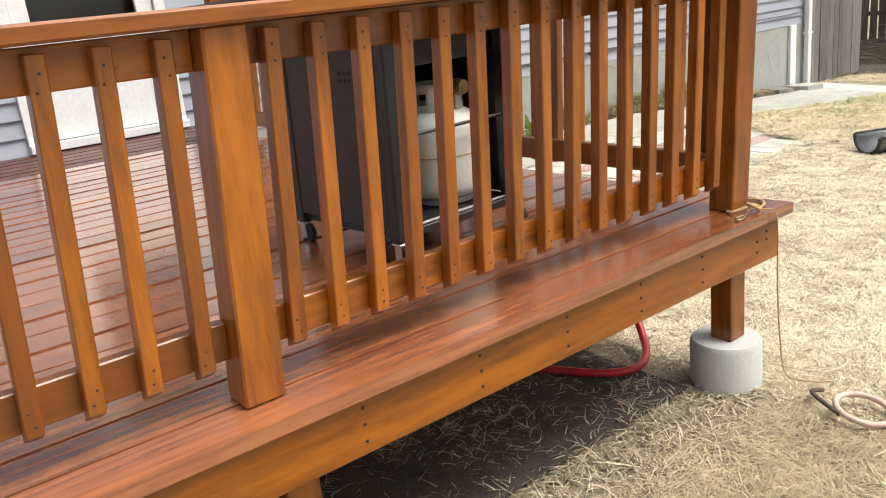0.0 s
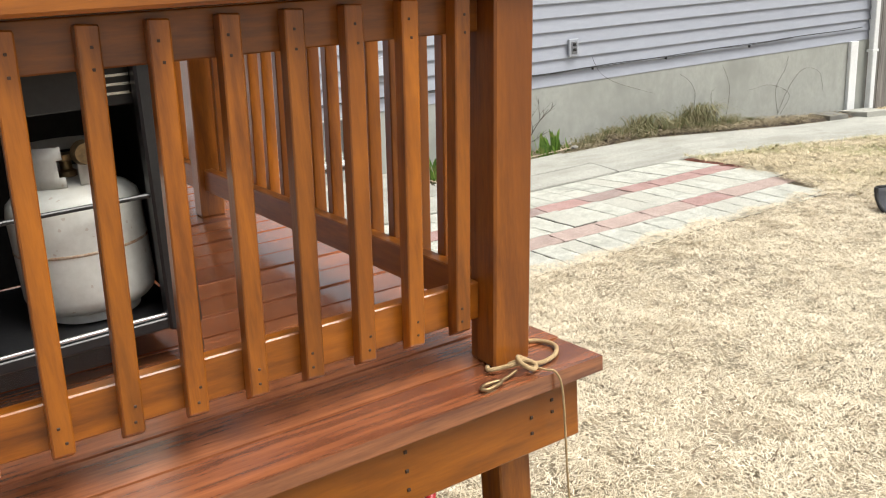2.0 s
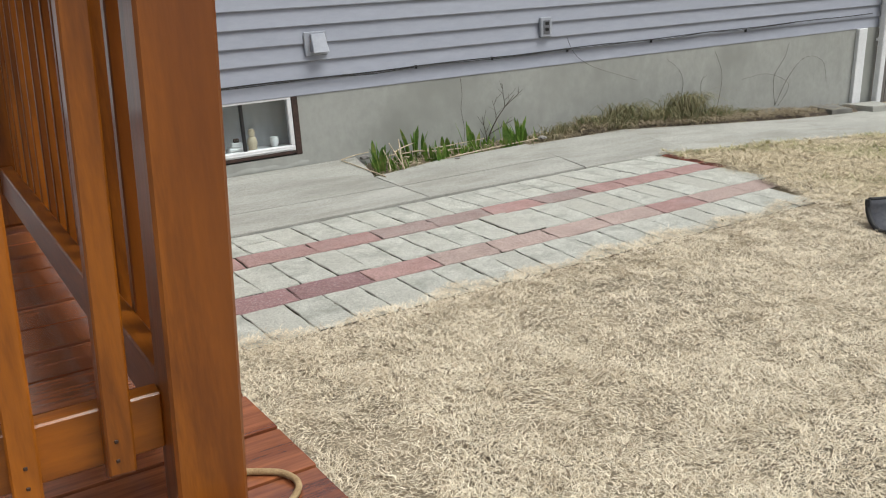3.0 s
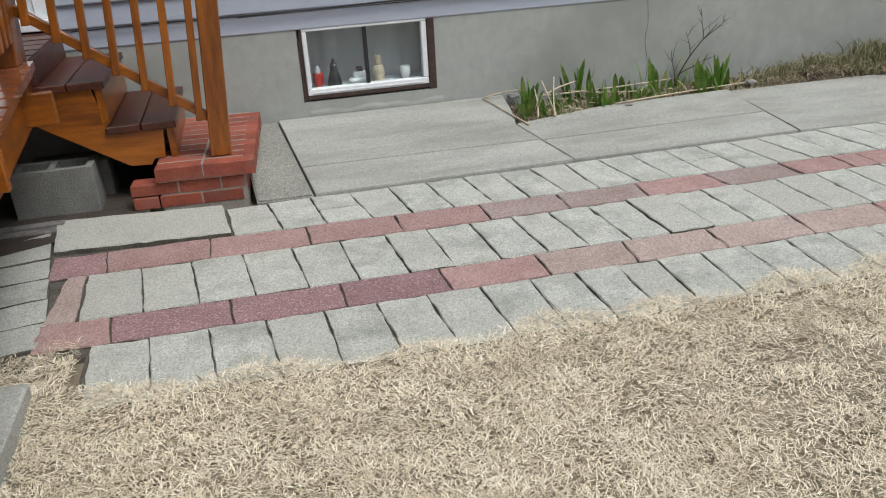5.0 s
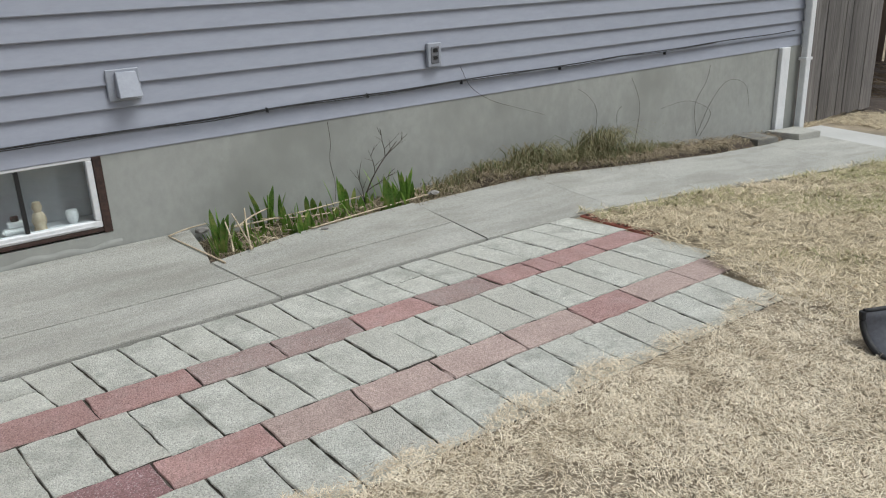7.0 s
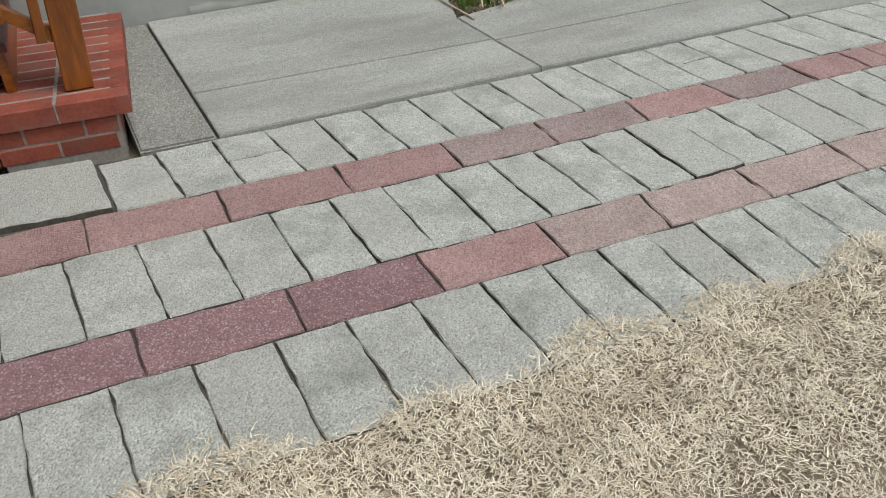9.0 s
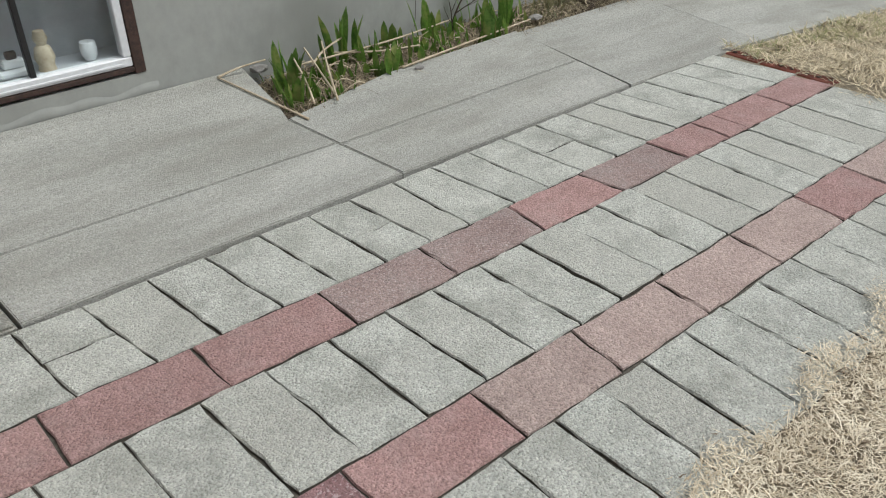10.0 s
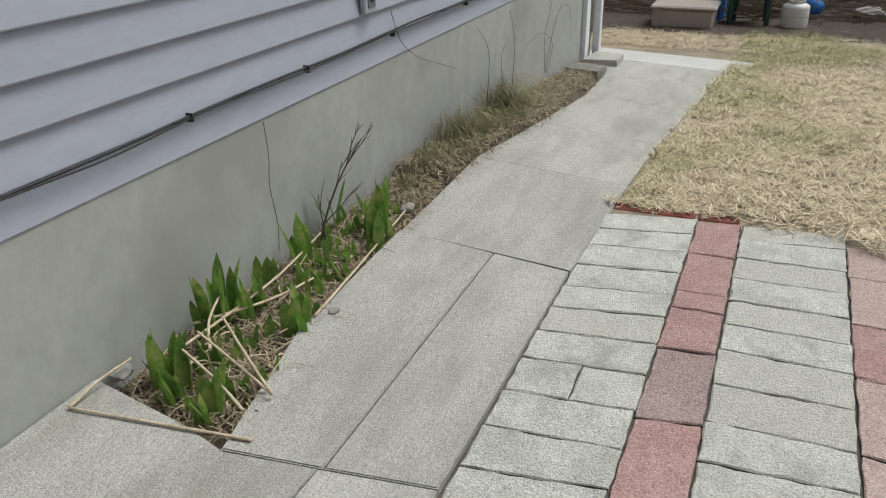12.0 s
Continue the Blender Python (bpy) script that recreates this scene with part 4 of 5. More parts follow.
    # greys beside the concrete slabs
    row("paver", (4.012, 4.210, 4.422, 4.616, 4.820, 5.012, 5.213, 5.405, 5.580, 5.775, 5.962, 6.160, 6.345, 6.550, 6.738, 6.918, 7.096, 7.300, 7.508, 7.694, 7.88),
        (4.046, 4.267, 4.468, 4.680, 4.866, 5.065, 5.258, 5.440, 5.626, 5.795, 6.020, 6.190, 6.385, 6.590, 6.788, 6.985, 7.165, 7.368, 7.570, 7.772, 7.96), e5, e4, "", {2: 0.5, 7: 0.45, 12: 0.5})
    quad("paver", 3.213, 3.999, 3.265, 4.038, lambda x: 5.515 + 0.105 * (4.0 - x), lambda x: 5.126 + 0.09 * (4.04 - x), M_PAVE, 0.004, 0.012, 0.06)
    # first red row, greys, second red row, greys that run under the lawn
    row("red_paver", (3.28, 3.50, 3.94, 4.367, 4.776, 5.182, 5.57, 5.975, 6.355, 6.770, 7.075, 7.215, 7.57, 7.93), (3.29, 3.526, 3.948, 4.376, 4.785, 5.184, 5.565, 5.962, 6.385, 6.790, 7.08, 7.22, 7.579, 7.96), e4, e3, "dppppmmpmpppp")
    far = [3.455, 3.665, 3.866, 4.080, 4.284, 4.492, 4.694, 4.878, 5.079, 5.272, 5.452, 5.643, 5.835, 6.035, 6.220, 6.410, 6.616, 6.830, 7.010, 7.200, 7.395, 7.592, 7.780, 7.95]
    near = [3.475, 3.707, 3.914, 4.122, 4.326, 4.523, 4.725, 4.910, 5.103, 5.303, 5.485, 5.668, 5.848, 6.052, 6.237, 6.410, 6.626, 6.828, 7.015, 7.206, 7.408, 7.610, 7.832, 8.0]
    row("paver", far, near, e3, e2, "", (), 12)
    quad("red_paver", 3.372, 3.452, 3.345, 3.468, lambda x: 4.912, lambda x: 4.497, M_PAVER_BROWN)
    row("red_paver", (3.34, 3.592, 4.023, 4.441, 4.836, 5.235, 5.620, 6.004, 6.410, 6.815, 7.174, 7.56, 7.86), (3.345, 3.616, 4.038, 4.446, 4.844, 5.240, 5.600, 5.990, 6.388, 6.80, 7.167, 7.56, 7.86), e2, e1, "pdddpbbbbpbb")
    far = [3.545, 3.744, 3.947, 4.150, 4.359, 4.552, 4.741, 4.946, 5.143, 5.323, 5.502, 5.668, 5.856, 6.043, 6.235, 6.43, 6.62, 6.815, 7.00, 7.18, 7.36, 7.537, 7.72]
    near = [3.572, 3.783, 3.984, 4.184, 4.381, 4.583, 4.770, 4.970, 5.152, 5.334, 5.493, 5.655, 5.835, 6.035, 6.215, 6.41, 6.60, 6.79, 6.97, 7.15, 7.33, 7.51, 7.69]
    row("paver", far, near, e1, e0)
    # column that follows the deck edge
    y = 4.40
    while y < 5.5:
        put(G[rng.randrange(7)], 3.30 - (y - 4.98) * 0.16 - 0.208, y, 99)
        y += 0.205
    # red bricks with holes along the end
    for k in range(3):
        e = empty("border_brick", "red cored brick set on edge at the paver end", "brick", "border bricks")
        y = 5.36 - 0.2 * k
        bm = box(7.97, y - 0.095, -0.07, 8.06, y + 0.095, -0.008, 0.006)
        part("body", bm, M_OLDBRICK, e)
        for q in (-0.06, 0, 0.06):
            part("core_hole", lathe_bm(0.013, -0.0075, -0.0055, 8.015, y + q), M_NAIL, e)


def lathe_bm(r, z0, z1, x, y):
    bm = bmesh.new()
    bmesh.ops.create_cone(bm, cap_ends=True, segments=10, radius1=r, radius2=r, depth=z1 - z0, matrix=Matrix.Translation((x, y, (z0 + z1) / 2)))
    return bm


make_pavers()


# ---- gas grill on the deck ----
def make_grill():
    g = empty("gas_grill", "black gas grill cart with open back on chrome casters", "grill")
    z0 = deck_z(2.3)
    x0, x1, ya, yb = 2.31, 2.91, 2.175, 2.80
    for x, y in ((x0, ya), (x1 - 0.05, ya), (x0, yb - 0.05), (x1 - 0.05, yb - 0.05)):
        part("leg", box(x if x < 2.6 else x - 0.03, y, z0 + 0.085, x + (0.08 if x < 2.6 else 0.05), y + 0.05, z0 + 0.74, 0.006), M_BLACK, g)
        c = lathe([(0.033, -0.013), (0.038, -0.008), (0.038, 0.008), (0.033, 0.013)], (x + 0.025, y + 0.01, z0 + 0.038), "caster", M_RUBBER, g, "black wheel in chrome fork", 18, 'x')
        bm = bmesh.new()
        add_box(bm, x + 0.009, y + 0.0, z0 + 0.02, x + 0.0125, y + 0.035, z0 + 0.075, 0.001)
        add_box(bm, x + 0.0375, y + 0.0, z0 + 0.02, x + 0.041, y + 0.035, z0 + 0.075, 0.001)
        add_box(bm, x + 0.005, y - 0.002, z0 + 0.0752, x + 0.045, y + 0.045, z0 + 0.084, 0.002)
        part("fork", bm, M_CHROME, c, "chrome fork")
    part("side_panel", box(x0 + 0.004, ya + 0.052, z0 + 0.12, x0 + 0.02, yb - 0.052, z0 + 0.74, 0.002), M_GRILLSIDE, g)
    part("side_panel", box(x1 - 0.02, ya + 0.052, z0 + 0.12, x1 - 0.004, yb - 0.052, z0 + 0.74, 0.002), M_GRILLSIDE, g)
    part("front_panel", box(x0 + 0.082, yb - 0.03, z0 + 0.12, x1 - 0.082, yb - 0.012, z0 + 0.74, 0.002), M_GRILLSIDE, g)
    part("floor_shelf", box(x0 + 0.022, ya + 0.01, z0 + 0.09, x1 - 0.022, yb - 0.033, z0 + 0.118, 0.003), M_BLACK, g, "dirty black bottom shelf")
    for z in (0.125, 0.42):
        part("brace", tube_bm([(x0 + 0.03, ya + 0.02, z0 + z), (x1 - 0.03, ya + 0.02, z0 + z)], 0.006), M_CHROME if z < 0.2 else M_BLACK, g)
    for k in range(6):
        part("vent_slot", box(x0 + 0.0015, 2.36 + 0.028 * (k % 3), z0 + 0.60 + 0.025 * (k // 3), x0 + 0.0038, 2.38 + 0.028 * (k % 3), z0 + 0.612 + 0.025 * (k // 3), 0), M_NAIL, g)
    part("firebox", box(x0 - 0.02, ya - 0.02, z0 + 0.742, x1 + 0.02, yb + 0.03, z0 + 0.90, 0.012), M_BLACK, g)
    bm = bmesh.new()
    N = 14
    rows = []
    for i in range(N + 1):
        a = math.pi * i / N
        y, z = (ya + yb) / 2 - (yb - ya + 0.045) / 2 * math.cos(a), z0 + 0.905 + 0.2 * math.sin(a) ** 0.8
        rows.append([bm.verts.new((x, y, z)) for x in (x0 - 0.015, x1 + 0.015)])
    for A, B in zip(rows, rows[1:]):
        bm.faces.new((A[0], A[1], B[1], B[0])).smooth = True
    bm.faces.new([r[0] for r in rows])
    bm.faces.new([r[1] for r in rows][::-1])
    bmesh.ops.recalc_face_normals(bm, faces=bm.faces)
    part("lid", bm, M_BLACK, g, "domed black lid")
    for xa, xb in ((x0 - 0.34, x0 - 0.022), (x1 + 0.022, x1 + 0.34)):
        part("side_shelf", box(xa, ya + 0.02, z0 + 0.855, xb, yb, z0 + 0.89, 0.006), M_GRILLSIDE, g)
    part("apron", box(x0 + 0.023, ya + 0.06, z0 + 0.63, x1 - 0.023, ya + 0.08, z0 + 0.741, 0.003), M_BLACK, g, "black back apron")
    for k in range(3):
        part("vent_slot", box(2.77, ya + 0.056, z0 + 0.655 + 0.02 * k, 2.83, ya + 0.0595, z0 + 0.661 + 0.02 * k, 0), M_CHROME, g, "bright vent slot")
    part("regulator", lathe_bm2(0.03, 2.72, ya + 0.10, z0 + 0.53), M_CLIP, g, "grey gas regulator")


def lathe_bm2(r, x, y, z):
    bm = bmesh.new()
    bmesh.ops.create_cone(bm, cap_ends=True, segments=18, radius1=r, radius2=r * 0.8, depth=0.03, matrix=Matrix.Translation((x, y, z)) @ Matrix.Rotation(math.pi / 2, 4, 'X'))
    return bm


def tube_bm(points, r):
    bm = bmesh.new()
    a, b = Vector(points[0]), Vector(points[1])
    m = Matrix.Translation((a + b) / 2) @ (b - a).to_track_quat('Z', 'Y').to_matrix().to_4x4()
    bmesh.ops.create_cone(bm, cap_ends=True, segments=10, radius1=r, radius2=r, depth=(b - a).length, matrix=m)
    return bm


def make_tank(name, at, label, k=1.0):
    t = empty(name, label, "gas tank")
    x, y, z = at
    prof = [(0.10, 0.0), (0.108, 0.004), (0.108, 0.022), (0.10, 0.026), (0.135, 0.034), (0.150, 0.05), (0.155, 0.068), (0.155, 0.12), (0.155, 0.20), (0.155, 0.275), (0.150, 0.298), (0.130, 0.318), (0.08, 0.342), (0.03, 0.347)]
    lathe([(r * k, h * k) for r, h in prof], at, "body", M_TANK, t, "", 40)
    bm = bmesh.new()
    N, R = 44, 0.098 * k
    zs = (0.335 * k, 0.36 * k, 0.40 * k, 0.43 * k)
    grid = []
    for i in range(N + 1):
        a = -0.45 * math.pi + 1.9 * math.pi * i / N
        grid.append([bm.verts.new((x + R * math.cos(a), y + R * math.sin(a), z + h)) for h in zs])
    for i in range(N):
        for j in range(3):
            if j == 1 and i % 8 in (3, 4, 5):
                continue
            bm.faces.new((grid[i][j], grid[i + 1][j], grid[i + 1][j + 1], grid[i][j + 1])).smooth = True
    bmesh.ops.recalc_face_normals(bm, faces=bm.faces)
    bmesh.ops.solidify(bm, geom=list(bm.faces), thickness=0.003)
    part("collar", bm, M_TANK, t, "white guard collar with hand holes")
    lathe([(0.022, 0.343), (0.022, 0.36), (0.014, 0.365), (0.014, 0.385), (0.03, 0.388), (0.03, 0.402), (0.01, 0.404)], at, "valve", M_CLIP, t, "brass valve", 16)
    lathe([(0.1556 * k, 0.180 * k), (0.1566 * k, 0.182 * k), (0.1566 * k, 0.185 * k), (0.1556 * k, 0.187 * k)], at, "weld_seam", M_RUSTBAND, t, "rusty weld seam round the middle", 40)
    return t


make_grill()
settle("gas_grill", 0.0, 0.0, 0.04)
for o in bpy.data.objects:
    if o.name == "gas_grill":
        o.matrix_basis = pose(2.61, 2.355, 0, 0, 0, 4) @ pose(-2.61, -2.175, 0)

make_tank("propane_tank", (2.70, 2.575, deck_z(2.3) + 0.119), "white propane tank with rust specks on the grill shelf", 1.0)


# ---- rope, hose and lawn bits ----
def make_rope():
    r = empty("tie_rope", "tan rope knotted round the deck post with a snap clip", "rope")
    z = DECK_Z + 0.008
    tube([(3.395, 1.80, z), (3.385, 1.775, z + 0.004), (3.42, 1.755, z + 0.01), (3.46, 1.742, z + 0.012), (3.50, 1.738, z), (3.55, 1.75, z), (3.585, 1.79, z), (3.575, 1.835, z), (3.53, 1.87, z), (3.507, 1.88, z)], 0.0055, M_ROPE, "loop", r)
    tube([(3.43, 1.765, z + 0.008), (3.455, 1.74, z + 0.02), (3.475, 1.725, z + 0.01), (3.46, 1.712, z + 0.006), (3.44, 1.725, z + 0.02), (3.45, 1.755, z + 0.024), (3.475, 1.748, z + 0.008)], 0.0055, M_ROPE, "knot", r)
    tube([(3.465, 1.73, z + 0.006), (3.485, 1.70, z + 0.002), (3.50, 1.682, z - 0.004), (3.51, 1.673, z - 0.06), (3.515, 1.672, 0.4), (3.525, 1.665, 0.2), (3.53, 1.64, 0.05), (3.57, 1.56, 0.03), (3.60, 1.51, 0.035)], 0.0028, M_ROPE, "tail", r)
    tube([(3.66, 1.90, 0.03), (3.63, 1.80, 0.035), (3.612, 1.71, 0.035), (3.65, 1.575, 0.035), (3.73, 1.535, 0.035), (3.80, 1.545, 0.035), (3.85, 1.60, 0.03)], 0.0032, M_CORD, "ground_loop", r)
    tube([(3.43, 1.735, z + 0.004), (3.40, 1.728, z), (3.375, 1.722, z)], 0.004, M_CLIP, "clip_shank", r, label="brass snap clip shank")
    tube([(3.375, 1.724, z), (3.34, 1.728, z), (3.322, 1.716, z), (3.335, 1.706, z), (3.37, 1.714, z)], 0.0045, M_CLIP, "clip_gate", r, cyclic=True, label="brass snap clip")


def make_hose():
    h = empty("red_hose", "red rubber hose curling out from under the deck", "hose")
    tube([(2.9, 2.75, 0.02), (3.05, 2.45, 0.02), (3.16, 2.25, 0.025), (3.27, 2.18, 0.03), (3.38, 2.22, 0.04), (3.46, 2.3, 0.07), (3.49, 2.37, 0.13), (3.44, 2.45, 0.16), (3.33, 2.55, 0.1), (3.2, 2.75, 0.02)], 0.017, M_HOSE, "tube", h)


def make_stake():
    s = empty("tie_out_stake", "rusty pinkish tie-out stake with ring handle lying on the lawn", "stake")
    cx, cy = 3.50, 1.39
    tube([(cx + 0.088 * math.cos(a), cy + 0.088 * math.sin(a), 0.035 + 0.015 * math.sin(a)) for a in [i * math.pi / 5 for i in range(10)]], 0.0105, M_RUSTY, "ring", s, cyclic=True)
    tube([(cx - 0.085, cy + 0.04, 0.035), (cx - 0.06, cy + 0.12, 0.05), (cx - 0.01, cy + 0.18, 0.045), (cx + 0.05, cy + 0.17, 0.03)], 0.008, M_TWIG, "shaft", s, label="dark curved shaft")


def make_trough():
    t = empty("gutter_trough", "grey plastic gutter trough with black rims lying on the lawn", "gutter")
    bm = bmesh.new()
    N = 12
    o = Vector((7.66, 3.10, 0.0))
    d = Vector((0.88, -0.42, 0)).normalized()
    n = Vector((-d.y, d.x, 0))
    def ring(s, r):
        return [o + d * s + n * (r * math.cos(math.pi * (1 + i / N))) + Vector((0, 0, 0.15 + r * math.sin(math.pi * (1 + i / N)))) for i in range(N + 1)]
    grid = [[bm.verts.new(p) for p in ring(s, 0.14)] for s in (-0.3, 0.0, 0.3, 0.6)]
    for A, B in zip(grid, grid[1:]):
        for i in range(N):
            bm.faces.new((A[i], A[i + 1], B[i + 1], B[i])).smooth = True
    bmesh.ops.recalc_face_normals(bm, faces=bm.faces)
    bmesh.ops.solidify(bm, geom=list(bm.faces), thickness=0.006)
    part("channel", bm, M_GREYPLASTIC, t)
    for s in (-0.305, 0.605):
        tube(ring(s, 0.142), 0.014, M_RUBBER, "rim", t, label="black rubber rim")
    for sgn in (0, 12):
        tube([ring(s, 0.142)[sgn] for s in (-0.3, 0.0, 0.3, 0.6)], 0.01, M_RUBBER, "edge", t, label="black edge strip")


make_rope()
settle("tie_rope", 0.015, 0.06)
make_hose()
make_stake()
make_trough()


# ---- flower bed along the house ----
def grass_mat(name, c1, c2, c3):
    """Blades differ one from another and in broad patches."""
    m = bpy.data.materials.new(name)
    m.use_nodes = True
    n, l = m.node_tree.nodes, m.node_tree.links
    b = n["Principled BSDF"]
    g = n.new("ShaderNodeNewGeometry")
    t = n.new("ShaderNodeTexNoise")
    t.inputs["Scale"].default_value = 5.0
    t.inputs["Detail"].default_value = 5
    l.new(g.outputs["Position"], t.inputs["Vector"])
    r = n.new("ShaderNodeMapRange")
    r.inputs["From Min"].default_value, r.inputs["From Max"].default_value = 0.5, 0.74
    l.new(t.outputs[0], r.inputs["Value"])
    a = n.new("ShaderNodeMix")
    a.data_type = 'RGBA'
    a.inputs[6].default_value, a.inputs[7].default_value = (*c1, 1), (*c2, 1)
    l.new(g.outputs["Random Per Island"], a.inputs[0])
    c = n.new("ShaderNodeMix")
    c.data_type = 'RGBA'
    c.inputs[7].default_value = (*c3, 1)
    l.new(r.outputs[0], c.inputs[0])
    l.new(a.outputs[2], c.inputs[6])
    mu = n.new("ShaderNodeMath")
    mu.operation = 'MULTIPLY'
    mu.inputs[1].default_value = 0.4
    l.new(r.outputs[0], mu.inputs[0])
    l.new(mu.outputs[0], c.inputs[0])
    l.new(c.outputs[2], b.inputs["Base Color"])
    b.inputs["Roughness"].default_value = 0.75
    return m


M_BLADE = grass_mat("dead_grass_blade", (0.93, 0.845, 0.66), (0.49, 0.40, 0.27), (0.38, 0.29, 0.175))
M_BLADE_DULL = grass_mat("dull_brown_blade", (0.55, 0.46, 0.29), (0.30, 0.235, 0.14), (0.25, 0.185, 0.11))
M_BLADE_GREEN = grass_mat("half_green_blade", (0.36, 0.34, 0.15), (0.2, 0.215, 0.08), (0.40, 0.32, 0.17))
M_BLADE_FAR = grass_mat("back_lawn_blade", (0.80, 0.69, 0.48), (0.30, 0.24, 0.145), (0.33, 0.265, 0.14))
M_LITTERBLADE = grass_mat("litter_blade", (0.42, 0.345, 0.22), (0.10, 0.075, 0.045), (0.16, 0.12, 0.07))
M_TUFT = grass_mat("tuft_blade", (0.075, 0.105, 0.03), (0.27, 0.215, 0.115), (0.115, 0.088, 0.048))


def bed_front(x):
    """The bed's front line along the walk."""
    P = ((5.69, 6.06), (6.3, 6.15), (7.2, 6.2), (8.0, 6.3), (9.0, 6.22), (10.2, 6.16), (11.9, 6.3))
    for (xa, ya), (xb, yb) in zip(P, P[1:]):
        if xa <= x <= xb:
            return ya + (yb - ya) * (x - xa) / (xb - xa)
    return 6.4


def bed_z(x):
    return ground_z(x, 6.3) + 0.095


def make_bed():
    bm = bmesh.new()
    N = 90
    rows = []
    for i in range(N + 1):
        x = 5.70 + (11.9 - 5.70) * i / N
        f = bed_front(x)
        rows.append([bm.verts.new((x, f + (WALL_Y - 0.003 - f) * j / 5, bed_z(x) + 0.025 * noise.noise((x * 5, j * 1.3, 1)) - (0.06 if j == 0 else 0))) for j in range(6)])
    for A, B in zip(rows, rows[1:]):
        for j in range(5):
            bm.faces.new((A[j], B[j], B[j + 1], A[j + 1])).smooth = True
    tagged(part("soil_bed", bm, M_SOIL, None), "narrow flower bed of brown soil along the foundation", "soil", kind="structure")


def leaf_bm(bm, base, height, width, lean, turn, fold=0.25, segs=6):
    """A sword-shaped iris leaf, folded along its midrib."""
    d = Vector((math.cos(turn), math.sin(turn), 0))
    s = Vector((-d.y, d.x, 0))
    prev = None
    for i in range(segs + 1):
        t = i / segs
        w = width * (0.62 + 0.6 * t) * (1 - t ** 4) * 0.5
        c = base + d * (lean * height * t ** 1.7) + Vector((0, 0, height * (t - 0.12 * abs(lean) * t * t)))
        row = [bm.verts.new(c - s * w), bm.verts.new(c + d * (w * fold)), bm.verts.new(c + s * w)]
        if prev:
            for k in range(2):
                bm.faces.new((prev[k], prev[k + 1], row[k + 1], row[k])).smooth = True
        prev = row


def make_irises():
    rng = random.Random(21)
    spots = [(5.93, 6.42, 9, 0.19), (5.97, 6.46, 6, 0.20), (5.885, 6.34, 8, 0.18), (5.82, 6.20, 8, 0.15), (5.88, 6.23, 6, 0.15), (6.23, 6.47, 10, 0.25), (6.32, 6.48, 8, 0.21), (6.05, 6.33, 5, 0.13),
             (6.375, 6.42, 6, 0.17), (6.60, 6.49, 5, 0.15), (6.33, 6.20, 7, 0.15), (6.38, 6.25, 5, 0.13), (6.78, 6.43, 5, 0.21), (6.86, 6.50, 5, 0.17), (7.14, 6.50, 4, 0.21), (7.05, 6.26, 9, 0.21),
             (7.16, 6.31, 9, 0.22), (7.24, 6.36, 6, 0.18), (6.055, 6.16, 5, 0.10), (6.33, 6.31, 5, 0.11), (5.96, 6.16, 4, 0.09), (6.70, 6.30, 4, 0.11), (6.92, 6.33, 4, 0.11)]
    for k in range(78):
        x = rng.uniform(5.84, 7.5)
        spots.append((x, rng.uniform(bed_front(x) + 0.05, WALL_Y - 0.06), rng.randrange(2, 5), rng.uniform(0.06, 0.13)))
    for x, y, n, h in spots:
        p = empty("iris_plant", "clump of young green sword-shaped iris leaves in the bed", "plant", "iris clumps")
        ang = rng.uniform(-0.5, 0.5)
        n = max(2, int(n * 0.95))
        for k in range(n):
            bm = bmesh.new()
            u = (k - n / 2) / n
            b = Vector((x + u * 0.09 + rng.uniform(-0.012, 0.012), y + rng.uniform(-0.025, 0.025), bed_z(x) - 0.01))
            leaf_bm(bm, b, 1.22 * h * rng.uniform(0.55, 1.12), rng.uniform(0.032, 0.058) * (1 if h > 0.135 else 0.75), rng.uniform(0.03, 0.34), ang + (0 if u > 0 else math.pi) + rng.uniform(-0.6, 0.6))
            part("leaf", bm, M_LEAF, p)


